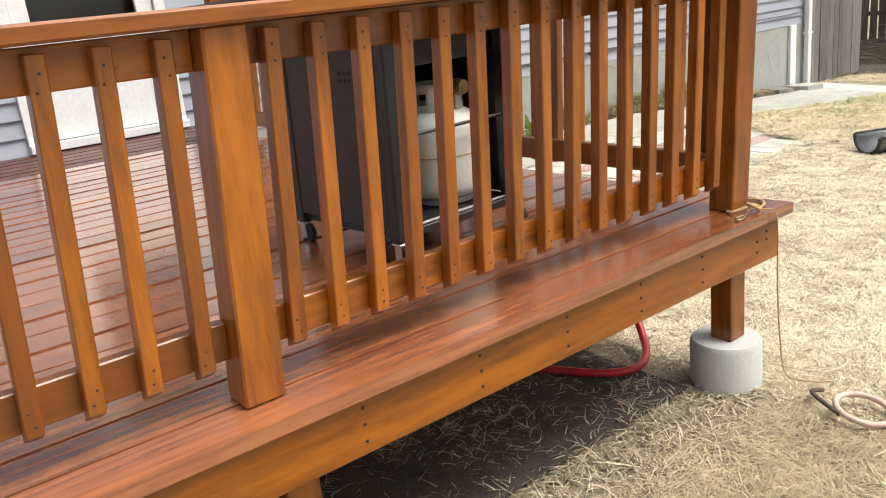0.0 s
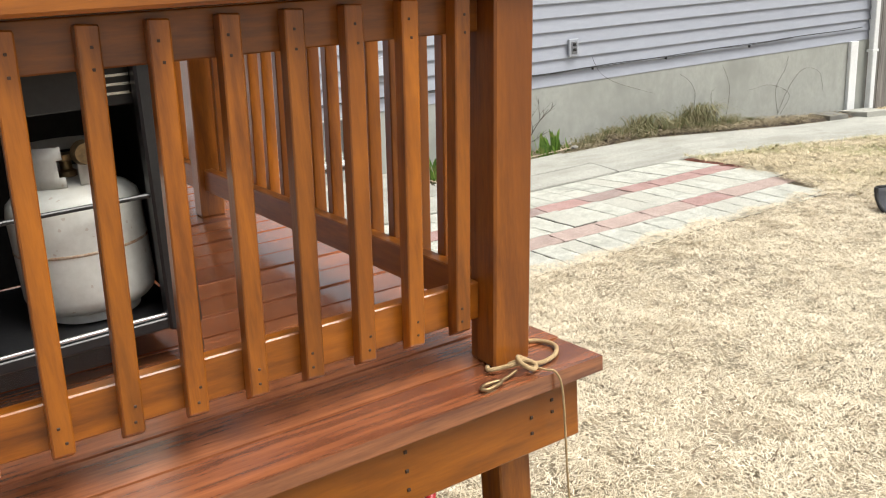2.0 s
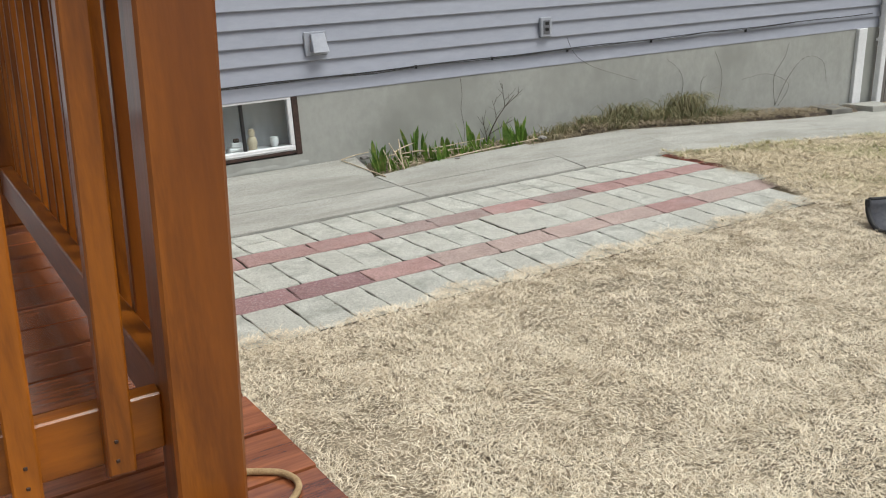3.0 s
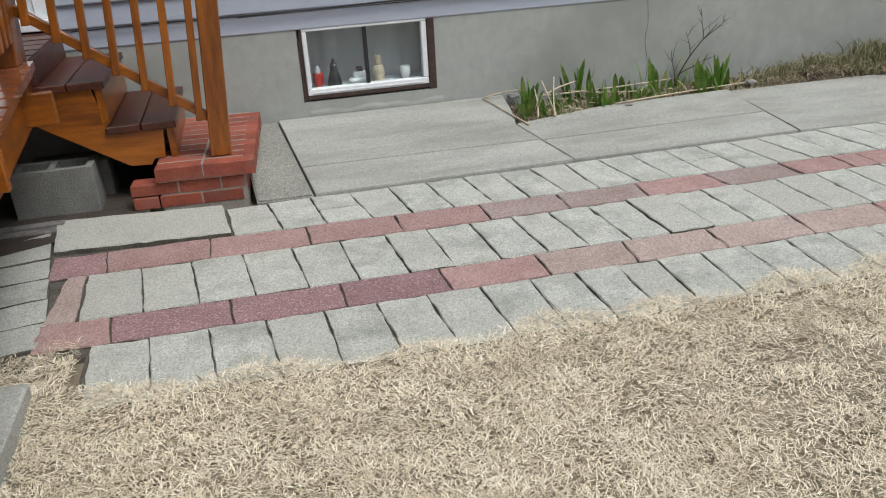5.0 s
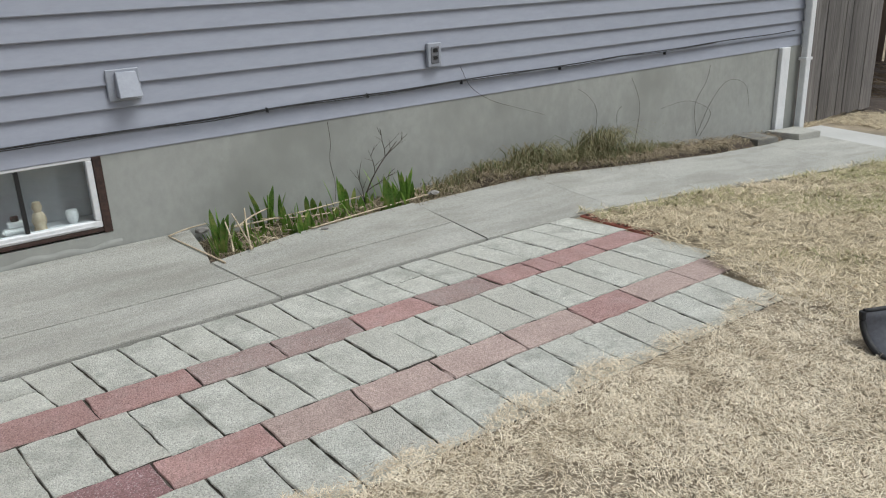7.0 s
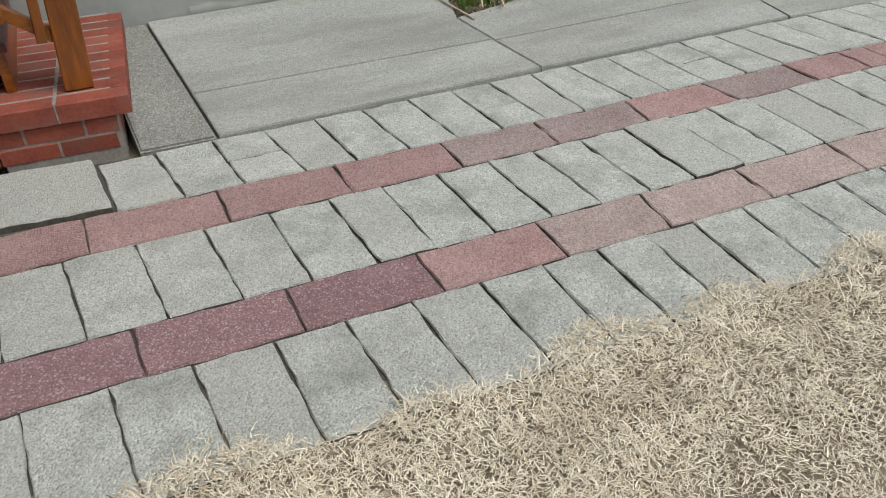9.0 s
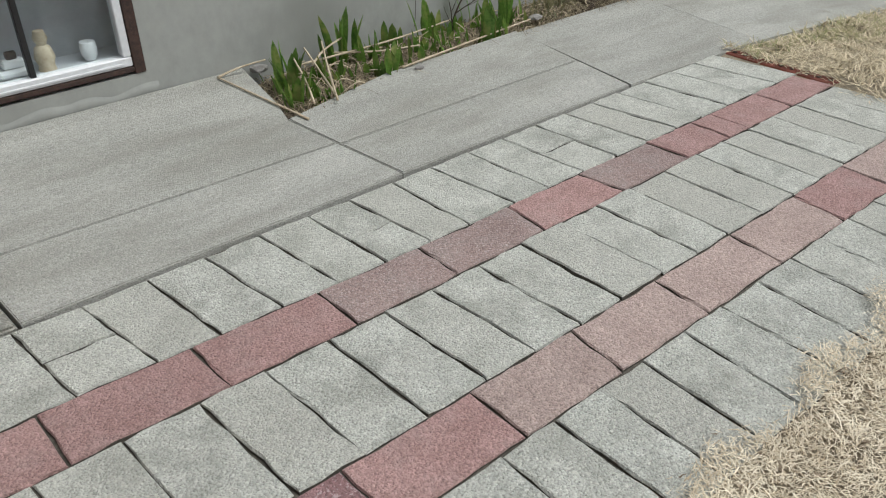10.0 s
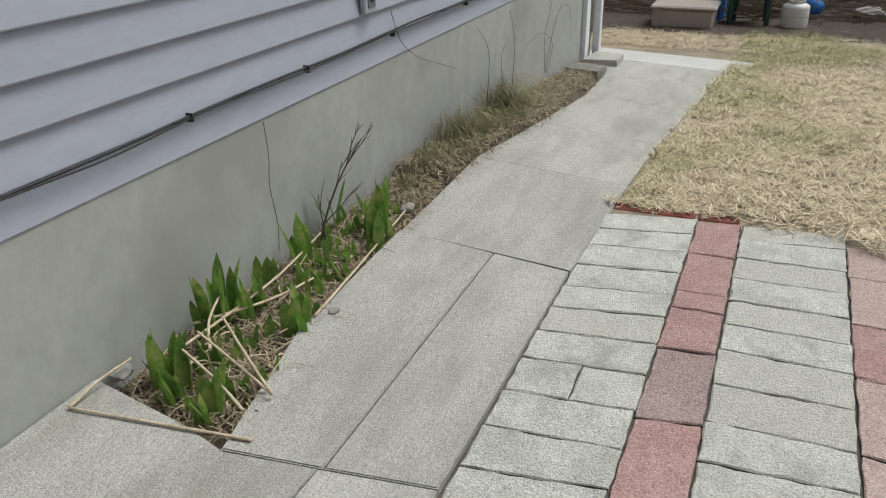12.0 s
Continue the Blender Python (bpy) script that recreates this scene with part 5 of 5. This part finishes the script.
def make_stalks():
    """Dry stems and litter in the bed."""
    rng = random.Random(5)
    big = [((5.77, 6.01, 0.073), (5.735, 6.15, 0.09), (5.70, 6.30, 0.105), (5.645, 6.53, 0.13)), ((5.645, 6.53, 0.13), (5.75, 6.525, 0.15), (5.87, 6.50, 0.165)),
           ((5.95, 6.06, 0.09), (5.98, 6.16, 0.19), (6.02, 6.26, 0.28)), ((6.0, 6.45, 0.12), (6.5, 6.42, 0.13), (6.95, 6.47, 0.13)), ((6.4, 6.18, 0.09), (6.8, 6.21, 0.10), (7.35, 6.27, 0.10)),
           ((6.15, 6.50, 0.13), (6.4, 6.36, 0.12), (6.6, 6.3, 0.12)), ((5.97, 6.09, 0.085), (5.965, 6.2, 0.17), (5.96, 6.31, 0.25)), ((5.99, 6.3, 0.17), (6.12, 6.4, 0.18), (6.26, 6.46, 0.19)), ((5.86, 6.10, 0.085), (5.9, 6.22, 0.14), (5.93, 6.36, 0.2))]
    for b in big:
        o = tube(b, 0.0055, M_STALK, "dry_stalk", None, 0.7)
        tagged(o, "long dry tan plant stalk lying in the bed", "stalk", "dry stalks")
    for k in range(95):
        x = rng.uniform(5.85, 7.5)
        y = rng.uniform(bed_front(x) + 0.02, WALL_Y - 0.08)
        a, L, up = rng.uniform(0, 6.28), rng.uniform(0.05, 0.2), rng.uniform(-0.02, 0.08)
        e = Vector((x + math.cos(a) * L, min(WALL_Y - 0.03, max(bed_front(x) - 0.05, y + math.sin(a) * L * 0.6)), bed_z(x) + 0.02 + up))
        m = (Vector((x, y, bed_z(x) + 0.02)) + e) / 2 + Vector((rng.uniform(-0.02, 0.02), rng.uniform(-0.02, 0.02), rng.uniform(0.005, 0.03)))
        o = tube([(x, y, bed_z(x) + 0.015), tuple(m), tuple(e)], rng.uniform(0.0022, 0.005), M_STALK, "dry_stalk", None, 0.6, 1)
        tagged(o, "short dry tan stem lying among the iris leaves", "stalk", "dry stalks")
    V = []
    for k in range(10500):
        x = rng.uniform(6.4, 11.8) if k % 3 else rng.uniform(7.4, 9.8)
        if k > 6800:
            x = rng.uniform(5.76, 7.5)
        f = bed_front(x)
        y = rng.uniform(f - 0.03, WALL_Y - 0.02)
        z = bed_z(x) + rng.uniform(0.0, 0.03) - (0.05 if y < f + 0.02 else 0)
        a, L, w = rng.uniform(0, 6.28), rng.uniform(0.03, 0.14), rng.uniform(0.001, 0.0028)
        dx, dy, up = math.cos(a) * L, math.sin(a) * L, rng.uniform(-0.02, 0.16) * L
        if y + dy > WALL_Y - 0.01:
            dy = -abs(dy)
        nx, ny = -math.sin(a) * w, math.cos(a) * w
        m = rng.uniform(0.005, 0.025)
        V += [(x - nx, y - ny, z), (x + nx, y + ny, z), (x + dx * 0.5 + nx, y + dy * 0.5 + ny, z + up * 0.5 + m), (x + dx * 0.5 - nx, y + dy * 0.5 - ny, z + up * 0.5 + m)]
        V += [(x + dx * 0.5 - nx, y + dy * 0.5 - ny, z + up * 0.5 + m), (x + dx * 0.5 + nx, y + dy * 0.5 + ny, z + up * 0.5 + m), (x + dx + nx * 0.3, y + dy + ny * 0.3, z + up), (x + dx - nx * 0.3, y + dy - ny * 0.3, z + up)]
    # curled dead leaves, thickest in the far half of the bed
    for k in range(3000):
        x = rng.uniform(5.84, 7.6) if k % 5 < 2 else rng.uniform(7.3, 10.9)
        f = bed_front(x)
        y = rng.uniform(f + 0.0, WALL_Y - 0.04)
        z = bed_z(x) + rng.uniform(0.0, 0.035 if x < 7.5 else 0.06) - (0.03 if y < f + 0.03 else 0)
        a, L, w = rng.uniform(0, 6.28), rng.uniform(0.04, 0.13), rng.uniform(0.0016, 0.0042)
        turn, rise = rng.uniform(-1.1, 1.1), rng.uniform(-0.1, 0.5)
        p = Vector((x, y, z))
        for q in range(3):
            d = Vector((math.cos(a), math.sin(a), rise)) * (L / 3)
            e = p + d
            e.y = min(e.y, WALL_Y - 0.012)
            n = Vector((-math.sin(a), math.cos(a), rng.uniform(-0.6, 0.6))) * w
            V += [tuple(p - n), tuple(p + n), tuple(e + n * (0.9 - 0.25 * q)), tuple(e - n * (0.9 - 0.25 * q))]
            p, a, rise = e, a + turn, rise - 0.45
    bulk("dry_litter", V, 4, M_LITTERBLADE, "tangled dry leaf and stem litter in the bed", "litter")
    V = []
    for cx, cy, n, h in ((8.5, 6.47, 420, 0.22), (9.25, 6.46, 620, 0.29), (8.85, 6.40, 420, 0.17), (9.6, 6.40, 360, 0.15), (8.1, 6.44, 260, 0.13), (7.75, 6.46, 220, 0.14), (8.3, 6.36, 260, 0.1), (9.2, 6.34, 300, 0.11), (10.1, 6.46, 180, 0.1), (7.5, 6.36, 120, 0.1)):
        for k in range(int(n * 0.75)):
            a, q = rng.uniform(0, 6.28), rng.uniform(0, 0.17)
            x, y = cx + q * math.cos(a) * 1.6, min(WALL_Y - 0.03, cy + q * math.sin(a) * 0.6)
            L = 1.3 * h * rng.uniform(0.4, 1.1)
            dx, dy = rng.gauss(0, 0.5) * L, rng.uniform(-0.8, 0.15) * L
            z, w = bed_z(x) - 0.01, rng.uniform(0.0028, 0.0065)
            arc = [(0.0, 0.0), (0.22, 0.5), (0.6, 0.72), (1.0, rng.uniform(0.3, 0.75))]
            P = [(x + dx * u, min(WALL_Y - 0.012, y + dy * u), z + L * q) for u, q in arc]
            for k2, (p, q) in enumerate(zip(P, P[1:])):
                wa, wb = w * (1 - 0.28 * k2), w * (0.72 - 0.28 * k2)
                V += [(p[0] - wa, p[1], p[2]), (p[0] + wa, p[1], p[2]), (q[0] + wb, q[1], q[2]), (q[0] - wb, q[1], q[2])]
    bulk("grass_tussocks", V, 4, M_TUFT, "shaggy green and straw grass tussocks by the wall", "grass")


def make_twigs():
    rng = random.Random(9)

    def branch(o, p, d, L, r, depth):
        pts = [p]
        q = p.copy()
        for k in range(4):
            d = (d + Vector((rng.uniform(-0.22, 0.22), rng.uniform(-0.12, 0.05), rng.uniform(-0.05, 0.12)))).normalized()
            q = q + d * L / 4
            q.y = min(q.y, WALL_Y - 0.02)
            pts.append(q.copy())
        tube(pts, r, M_TWIG, "twig", o, 0.35, 1)
        if depth:
            for k in (1, 2, 3, 3):
                a = rng.choice((-1, 1)) * rng.uniform(0.5, 1.0)
                branch(o, pts[k], (d + Vector((a, -0.1, 0.15))).normalized(), L * rng.uniform(0.35, 0.55), r * 0.55, depth - 1)
    s = empty("bare_shrub", "small leafless dark twiggy shrub in the bed", "shrub")
    branch(s, Vector((6.95, 6.48, bed_z(6.95))), Vector((0.35, 0, 1)), 0.52, 0.006, 2)
    branch(s, Vector((6.97, 6.46, bed_z(6.95))), Vector((-0.2, -0.05, 1)), 0.3, 0.004, 1)
    y = WALL_Y - 0.012
    vines = [[(7.9, 0.88), (8.0, 0.72), (8.2, 0.6), (8.5, 0.5), (8.75, 0.42)], [(9.3, 0.06), (9.35, 0.35), (9.25, 0.5), (9.12, 0.58)], [(9.65, 0.03), (9.6, 0.3), (9.68, 0.38)],
             [(9.85, 0.02), (9.9, 0.35), (9.78, 0.6)], [(10.75, -0.05), (10.7, 0.25), (10.85, 0.45), (10.9, 0.6)], [(10.75, -0.05), (10.95, 0.25), (11.2, 0.42), (11.5, 0.35), (11.6, 0.1)], [(10.8, -0.06), (10.95, 0.15), (10.6, 0.3), (10.2, 0.28)]]
    for v in vines:
        o = tube([(x, y, z) for x, z in v], 0.0019, M_TWIG, "dry_vine", None, 0.5, 1)
        tagged(o, "thin dry vine climbing the foundation wall", "vine", "wall vines")
    o = tube([(6.79, WALL_Y - 0.0005, 0.64), (6.80, WALL_Y - 0.0005, 0.5), (6.785, WALL_Y - 0.0005, 0.38), (6.81, WALL_Y - 0.0005, 0.22), (6.80, WALL_Y - 0.0005, 0.1)], 0.0013, M_NAIL, "wall_crack", None)
    tagged(o, "dark vertical hairline crack in the foundation", "crack", kind="structure")
    for x, yy, z, r in ((5.85, 6.535, 0.12, 0.034), (6.47, 6.14, 0.085, 0.018), (7.40, 6.28, 0.10, 0.03)):
        bm = bmesh.new()
        bmesh.ops.create_icosphere(bm, subdivisions=2, radius=r)
        for v in bm.verts:
            v.co *= 1 + 0.35 * noise.noise(v.co * 40 + Vector((x, 0, 0)))
            v.co.z *= 0.5
            v.co.x *= 1.35
        bmesh.ops.translate(bm, vec=(x, yy, z), verts=bm.verts)
        tagged(part("stone", bm, M_ROCK, None), "small pale stone at the edge of the bed", "stone", "bed stones")


make_bed()
make_irises()
make_stalks()
make_twigs()


# ---- fences and far end of the yard ----
def make_fences():
    f = empty("wooden_fence", "tall weathered grey board fence beyond the house corner", "fence")
    me = [slab_mesh("board", 0.14, 0.02, 2.1, M_FENCE, 0.003, 0.004, s) for s in range(4)]
    rng = random.Random(3)
    x = 12.62
    while x < 15.1:
        piece("board", me[rng.randrange(4)], f, pose(x, 7.0, 1.72 + rng.uniform(-0.03, 0.03), 0, rng.uniform(-0.6, 0.6), 0))
        x += 0.147
    for z in (0.1, 1.3):
        part("rail", box(12.6, 7.015, z, 15.1, 7.055, z + 0.09, 0.003), M_FENCE, f)
    f = empty("old_fence", "leaning old brown board fence at the back of the yard", "fence")
    me = [slab_mesh("board", 0.14, 0.02, 2.3, M_OLDFENCE, 0.003, 0.006, s + 7) for s in range(4)]
    y = 12.0
    while y > -9:
        piece("board", me[rng.randrange(4)], f, pose(18.2, y, 2.0 + rng.uniform(-0.08, 0.08), rng.uniform(-1.5, 1.5), rng.uniform(-1, 1), 90))
        y -= 0.15
    for z in (0.3, 1.5):
        part("rail", box(18.22, -9, z, 18.27, 12, z + 0.09, 0.003), M_OLDFENCE, f)
    d = bmesh.new()
    N = 26
    g = [[d.verts.new((14.9 + 3.3 * i / 8, -8 + 20 * j / N, ground_z(14.9 + 3.3 * i / 8, 0) + 0.006 + (0.05 + 0.06 * noise.noise((i * 0.9, j * 0.9, 7))) * (0 if i == 0 else 1))) for j in range(N + 1)] for i in range(9)]
    for i in range(8):
        for j in range(N):
            d.faces.new((g[i][j], g[i + 1][j], g[i + 1][j + 1], g[i][j + 1])).smooth = True
    tagged(part("dirt_bank", d, M_DIRT, None), "bank of bare brown earth before the back fence", "soil", kind="structure")
    V = []
    for k in range(1500):
        x, y = rng.uniform(15.9, 18.0), rng.uniform(-2, 8)
        z = ground_z(x, y) + rng.uniform(0.03, 0.35) * (x - 15.6) * 0.4 + 0.06
        a, L, w = rng.uniform(0, 6.28), rng.uniform(0.3, 1.2), rng.uniform(0.004, 0.012)
        dx, dy, dz = math.cos(a) * L * 0.5, math.sin(a) * L, rng.uniform(-0.1, 0.25) * L
        V += [(x, y, z - w), (x, y, z + w), (x + dx, y + dy, z + dz + w * 0.5), (x + dx, y + dy, z + dz - w * 0.5)]
    bulk("brush_pile", V, 4, M_LITTER, "heap of cut dry branches along the back fence", "brush")


def make_far_things():
    zx = lambda x: ground_z(x, 5)
    b = empty("storage_box", "low beige plastic storage box with lid on the lawn edge", "box")
    z = zx(15.2)
    part("body", box(15.15, 5.62, z, 15.75, 6.38, z + 0.25, 0.02), M_BEIGE, b)
    part("lid", box(15.12, 5.59, z + 0.251, 15.78, 6.41, z + 0.30, 0.02), M_BEIGE, b)
    part("base_rim", box(15.13, 5.60, z - 0.01, 15.149, 6.40, z + 0.03, 0.004), M_WHITE, b)
    t = empty("toy_slide", "blue plastic children's toy behind the storage box", "toy")
    part("body", box(15.9, 5.55, zx(16), 16.3, 5.95, zx(16) + 0.62, 0.05), M_BLUE, t)
    c = empty("plastic_chair", "dark green plastic garden chair at the yard's end", "chair")
    z = zx(15.7) - 0.02
    for x, y in ((15.5, 5.45), (15.5, 5.0), (15.95, 5.42), (15.95, 5.03)):
        bm = bmesh.new()
        r = bmesh.ops.create_cone(bm, cap_ends=True, segments=8, radius1=0.03, radius2=0.04, depth=0.42, matrix=Matrix.Translation((x, y, z + 0.21)))
        part("leg", bm, M_GREEN, c)
    part("seat", box(15.45, 4.98, z + 0.42, 16.0, 5.48, z + 0.46, 0.015), M_GREEN, c)
    part("backrest", box(15.97, 4.98, z + 0.461, 16.02, 5.48, z + 0.9, 0.02), M_GREEN, c)
    for y in (4.96, 5.46):
        part("armrest", box(15.45, y, z + 0.62, 15.968, y + 0.05, z + 0.65, 0.01), M_GREEN, c)
        part("arm_support", box(15.46, y + 0.005, z + 0.461, 15.5, y + 0.045, z + 0.619, 0.008), M_GREEN, c)
    make_tank("propane_tank", (15.55, 4.68, zx(15.55) + 0.005), "old dirty white propane tank standing at the lawn edge", 1.05)
    bm = bmesh.new()
    bmesh.ops.create_uvsphere(bm, u_segments=24, v_segments=16, radius=0.13, matrix=Matrix.Translation((16.5, 4.45, zx(16.5) + 0.19)))
    for fc in bm.faces:
        fc.smooth = True
    tagged(part("ball", bm, M_BLUE, None), "blue rubber ball lying by the brush pile", "ball")
    bm = bmesh.new()
    bmesh.ops.create_icosphere(bm, subdivisions=3, radius=0.2)
    for v in bm.verts:
        v.co *= 1 + 0.3 * noise.noise(v.co * 6)
        v.co.z *= 0.55
    bmesh.ops.translate(bm, vec=(16.5, 3.75, zx(16.5) + 0.12), verts=bm.verts)
    tagged(part("rock", bm, M_ROCK, None), "pale round rock by the brush pile", "rock")


make_fences()
make_far_things()


# ---- lawn: dead matted grass ----
def lattice(x, y, cell, seed):
    """Smooth noise from 0 to 1 over the plan, with features of the given size."""
    r = np.random.default_rng(seed).uniform(0, 1, (64, 64))
    u, v = x / cell + 700, y / cell + 700
    i, j = np.floor(u).astype(int), np.floor(v).astype(int)
    f, g = u - i, v - j
    f, g = f * f * (3 - 2 * f), g * g * (3 - 2 * g)
    i0, i1, j0, j1 = i % 64, (i + 1) % 64, j % 64, (j + 1) % 64
    return (r[i0, j0] * (1 - f) + r[i1, j0] * f) * (1 - g) + (r[i0, j1] * (1 - f) + r[i1, j1] * f) * g


def make_grass(name, n, region, keep, length, width, material, label, seed, lift=(0.05, 0.7), segs=2, fade=(0, 0, 0), tuft=0.012, bare=0.0):
    """Curled ribbon blades that lie in matted swirls, thinned where the lawn is worn bare."""
    rng = np.random.default_rng(seed)
    x0, x1, y0, y1 = region
    x, y = rng.uniform(x0, x1, n), rng.uniform(y0, y1, n)
    ok = keep(x, y, rng)
    for d, wide in ((x - x0, fade[0]), (x1 - x, fade[1]), (y - y0, fade[2])):
        if wide:
            ok &= rng.uniform(0, 1, n) < d / wide
    if bare:
        worn = np.clip((lattice(x, y, 0.42, 5) * 0.6 + lattice(x, y, 0.13, 6) * 0.4 - 0.56) * 5, 0, 1)
        ok &= rng.uniform(0, 1, n) > worn * bare
    x, y = x[ok], y[ok]
    n = len(x)
    z = np.array([ground_z(a, b) for a, b in zip(x, y)]) + rng.uniform(-0.004, 0.006, n)
    over = np.clip((y - 3.45) / 0.4, 0, 1) * ((y < 4.4) & (x > 3.4) & (x < 8.0))
    z = z + over * (np.maximum(z, 0.004 + rng.uniform(0, 0.008, n)) - z)
    heap = lattice(x, y, 0.07, 7) * 0.6 + lattice(x, y, 0.19, 8) * 0.4
    z = z + heap * tuft
    a = 2 * np.pi * (1.3 * lattice(x, y, 0.16, 9) + rng.uniform(0, 0.75, n))
    L = length * rng.uniform(0.5, 1.35, n)
    w = width * rng.uniform(0.55, 1.35, n)
    up = rng.uniform(lift[0], lift[1], n) * (0.6 + 0.8 * heap)
    curl = rng.normal(0, 0.75, n) / segs
    droop = rng.uniform(0.3, 1.25, n)
    px, py = x.copy(), y.copy()
    cols = []
    for k in range(segs + 1):
        t = k / segs
        ww = w * (1 - 0.72 * t ** 1.6)
        sx, sy = -np.sin(a) * ww, np.cos(a) * ww
        h = z + L * up * (t - droop * 0.55 * t * t)
        tip = h + ww * 0.55 * np.cos(a * 3 + x * 90)
        cols += [np.stack([px - sx, py - sy, h], 1), np.stack([px + sx, py + sy, tip], 1)]
        a = a + curl
        px, py = px + np.cos(a) * L / segs, py + np.sin(a) * L / segs
    m = 2 * (segs + 1)
    co = np.stack(cols, 1).astype(np.float32)
    quad = np.array([(2 * k, 2 * k + 1, 2 * k + 3, 2 * k + 2) for k in range(segs)])
    idx = (np.arange(n)[:, None, None] * m + quad[None]).astype(np.int32)
    me = bpy.data.meshes.new(name)
    me.vertices.add(n * m)
    me.vertices.foreach_set("co", co.ravel())
    me.loops.add(n * segs * 4)
    me.loops.foreach_set("vertex_index", idx.ravel())
    me.polygons.add(n * segs)
    me.polygons.foreach_set("loop_start", np.arange(0, n * segs * 4, 4, dtype=np.int32))
    me.update()
    me.materials.append(material)
    return tagged(new(name, me), label, "leaf" if "fleck" in name or "litter" in name else "grass", kind="stuff")


def lawn_keep(x, y, rng):
    edge = 3.90 + 0.03 * np.sin(x * 5.1) + 0.035 * np.sin(x * 13.7 + 1) + 0.018 * rng.standard_normal(len(x)) + 0.04 * np.exp(-((x - 5.95) / 0.18) ** 2) + 0.13 * np.exp(-((x - 3.5) / 0.16) ** 2)
    paved = (x > 3.52) & (x < np.where(y > 4.86, 7.99, 7.72 + 0.26 * (y - 4)) + 0.02 * rng.standard_normal(len(x))) & (y > edge)
    left = (x <= 3.52) & (y > 4.27 + 0.03 * rng.standard_normal(len(x))) & (x > 2.8)
    end = (x >= 8.05) & (y > 5.40 - 0.045 * np.maximum(0, x - 9.5) + 0.025 * rng.standard_normal(len(x)))
    under = (x < np.where(y < 3.2, 3.45, 2.9)) & (y > 1.95)
    return ~(paved | left | end | under)


def far_keep(x, y, rng):
    return (x > 13.75 + 0.03 * rng.standard_normal(len(x))) | (y > 6.85)


def front_keep(x, y, rng):
    return lawn_keep(x, y, rng) & (rng.uniform(0, 1, len(x)) > np.clip((y - 0.4) / 0.9, 0, 1))


def green_keep(x, y, rng):
    """Green patches, thickest by the walk."""
    p = np.sin(x * 2.3 + 1.0) * np.sin(y * 3.1 + x) + (y - 4.6) * 1.1 + np.clip(x - 11, 0, 3) * 0.35
    return lawn_keep(x, y, rng) & (rng.uniform(0, 1, len(x)) < np.clip(p, 0, 1))


def clear_keep(x, y, rng):
    """The lawn away from the dull strip beside the deck."""
    return lawn_keep(x, y, rng) & ((y > 2.2) | (rng.uniform(0, 1, len(x)) < np.clip((x - 3.35) / 0.5, 0, 1)))


def dull_keep(x, y, rng):
    return lawn_keep(x, y, rng) & (y < 1.72 + 0.04 * np.sin(x * 9) + 0.04 * rng.standard_normal(len(x)) + np.clip(x - 3.5, 0, 1)) & (rng.uniform(0, 1, len(x)) > np.clip((x - 3.5) / 0.6, 0, 1))


make_grass("lawn_grass", 480000, (2.9, 8.3, 0.9, 4.35), clear_keep, 0.025, 0.0014, M_BLADE, "matted straw-coloured dead lawn grass", 1, (0.05, 0.8), 2, (0, 0.6, 0.5), 0.022, 0.55)
make_grass("lawn_grass", 105000, (1.2, 4.2, 0.2, 2.3), dull_keep, 0.046, 0.0014, M_BLADE_DULL, "long dull brown lawn grass beside the deck", 4, (0.05, 0.7), 2, (0.7, 0, 0.6))
make_grass("lawn_grass", 150000, (7.5, 13.2, 1.4, 5.5), lawn_keep, 0.055, 0.0026, M_BLADE_FAR, "matted straw-coloured dead grass of the back lawn", 2, (0.05, 0.8), 2, (0.7, 1.0, 1.2), 0.035, 0.6)
make_grass("lawn_grass", 60000, (7.6, 15.2, -2.5, 5.5), lawn_keep, 0.06, 0.003, M_BLADE_FAR, "straw-coloured dead lawn grass of the yard", 10, (0.05, 0.7), 2, (0.8, 0, 2.0), 0.03)
make_grass("lawn_grass", 22000, (12.7, 15.3, 4.6, 8.5), far_keep, 0.06, 0.0035, M_BLADE_FAR, "dry lawn grass beyond the end of the walk", 9, (0.1, 0.8))
make_grass("lawn_grass", 60000, (8.0, 15.4, 3.4, 5.5), green_keep, 0.055, 0.0022, M_BLADE_GREEN, "patchy half-green lawn grass along the walk", 3, (0.2, 1.0), 2, (0, 0, 0), 0.04)
make_grass("lawn_grass", 30000, (2.4, 9.0, -3.5, 1.4), front_keep, 0.055, 0.003, M_BLADE, "straw-coloured dead lawn grass of the yard", 5, (0.05, 0.7), 2, (1.0, 1.5, 2.0))


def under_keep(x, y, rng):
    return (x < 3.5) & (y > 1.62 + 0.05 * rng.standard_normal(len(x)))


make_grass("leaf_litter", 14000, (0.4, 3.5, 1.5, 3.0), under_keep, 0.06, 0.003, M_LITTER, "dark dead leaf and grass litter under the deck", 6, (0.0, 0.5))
make_grass("straw_litter", 5000, (1.0, 3.5, 1.55, 2.5), under_keep, 0.08, 0.0022, M_STALK, "dry straw scattered under the deck edge", 7, (0.0, 0.5))
make_grass("lawn_fleck", 2600, (3.6, 8.0, 1.0, 4.0), clear_keep, 0.022, 0.0035, M_LITTER, "scattered dark dead leaf flecks on the lawn", 12, (0.2, 0.9), 2, (0, 0.5, 0.5), 0.03)
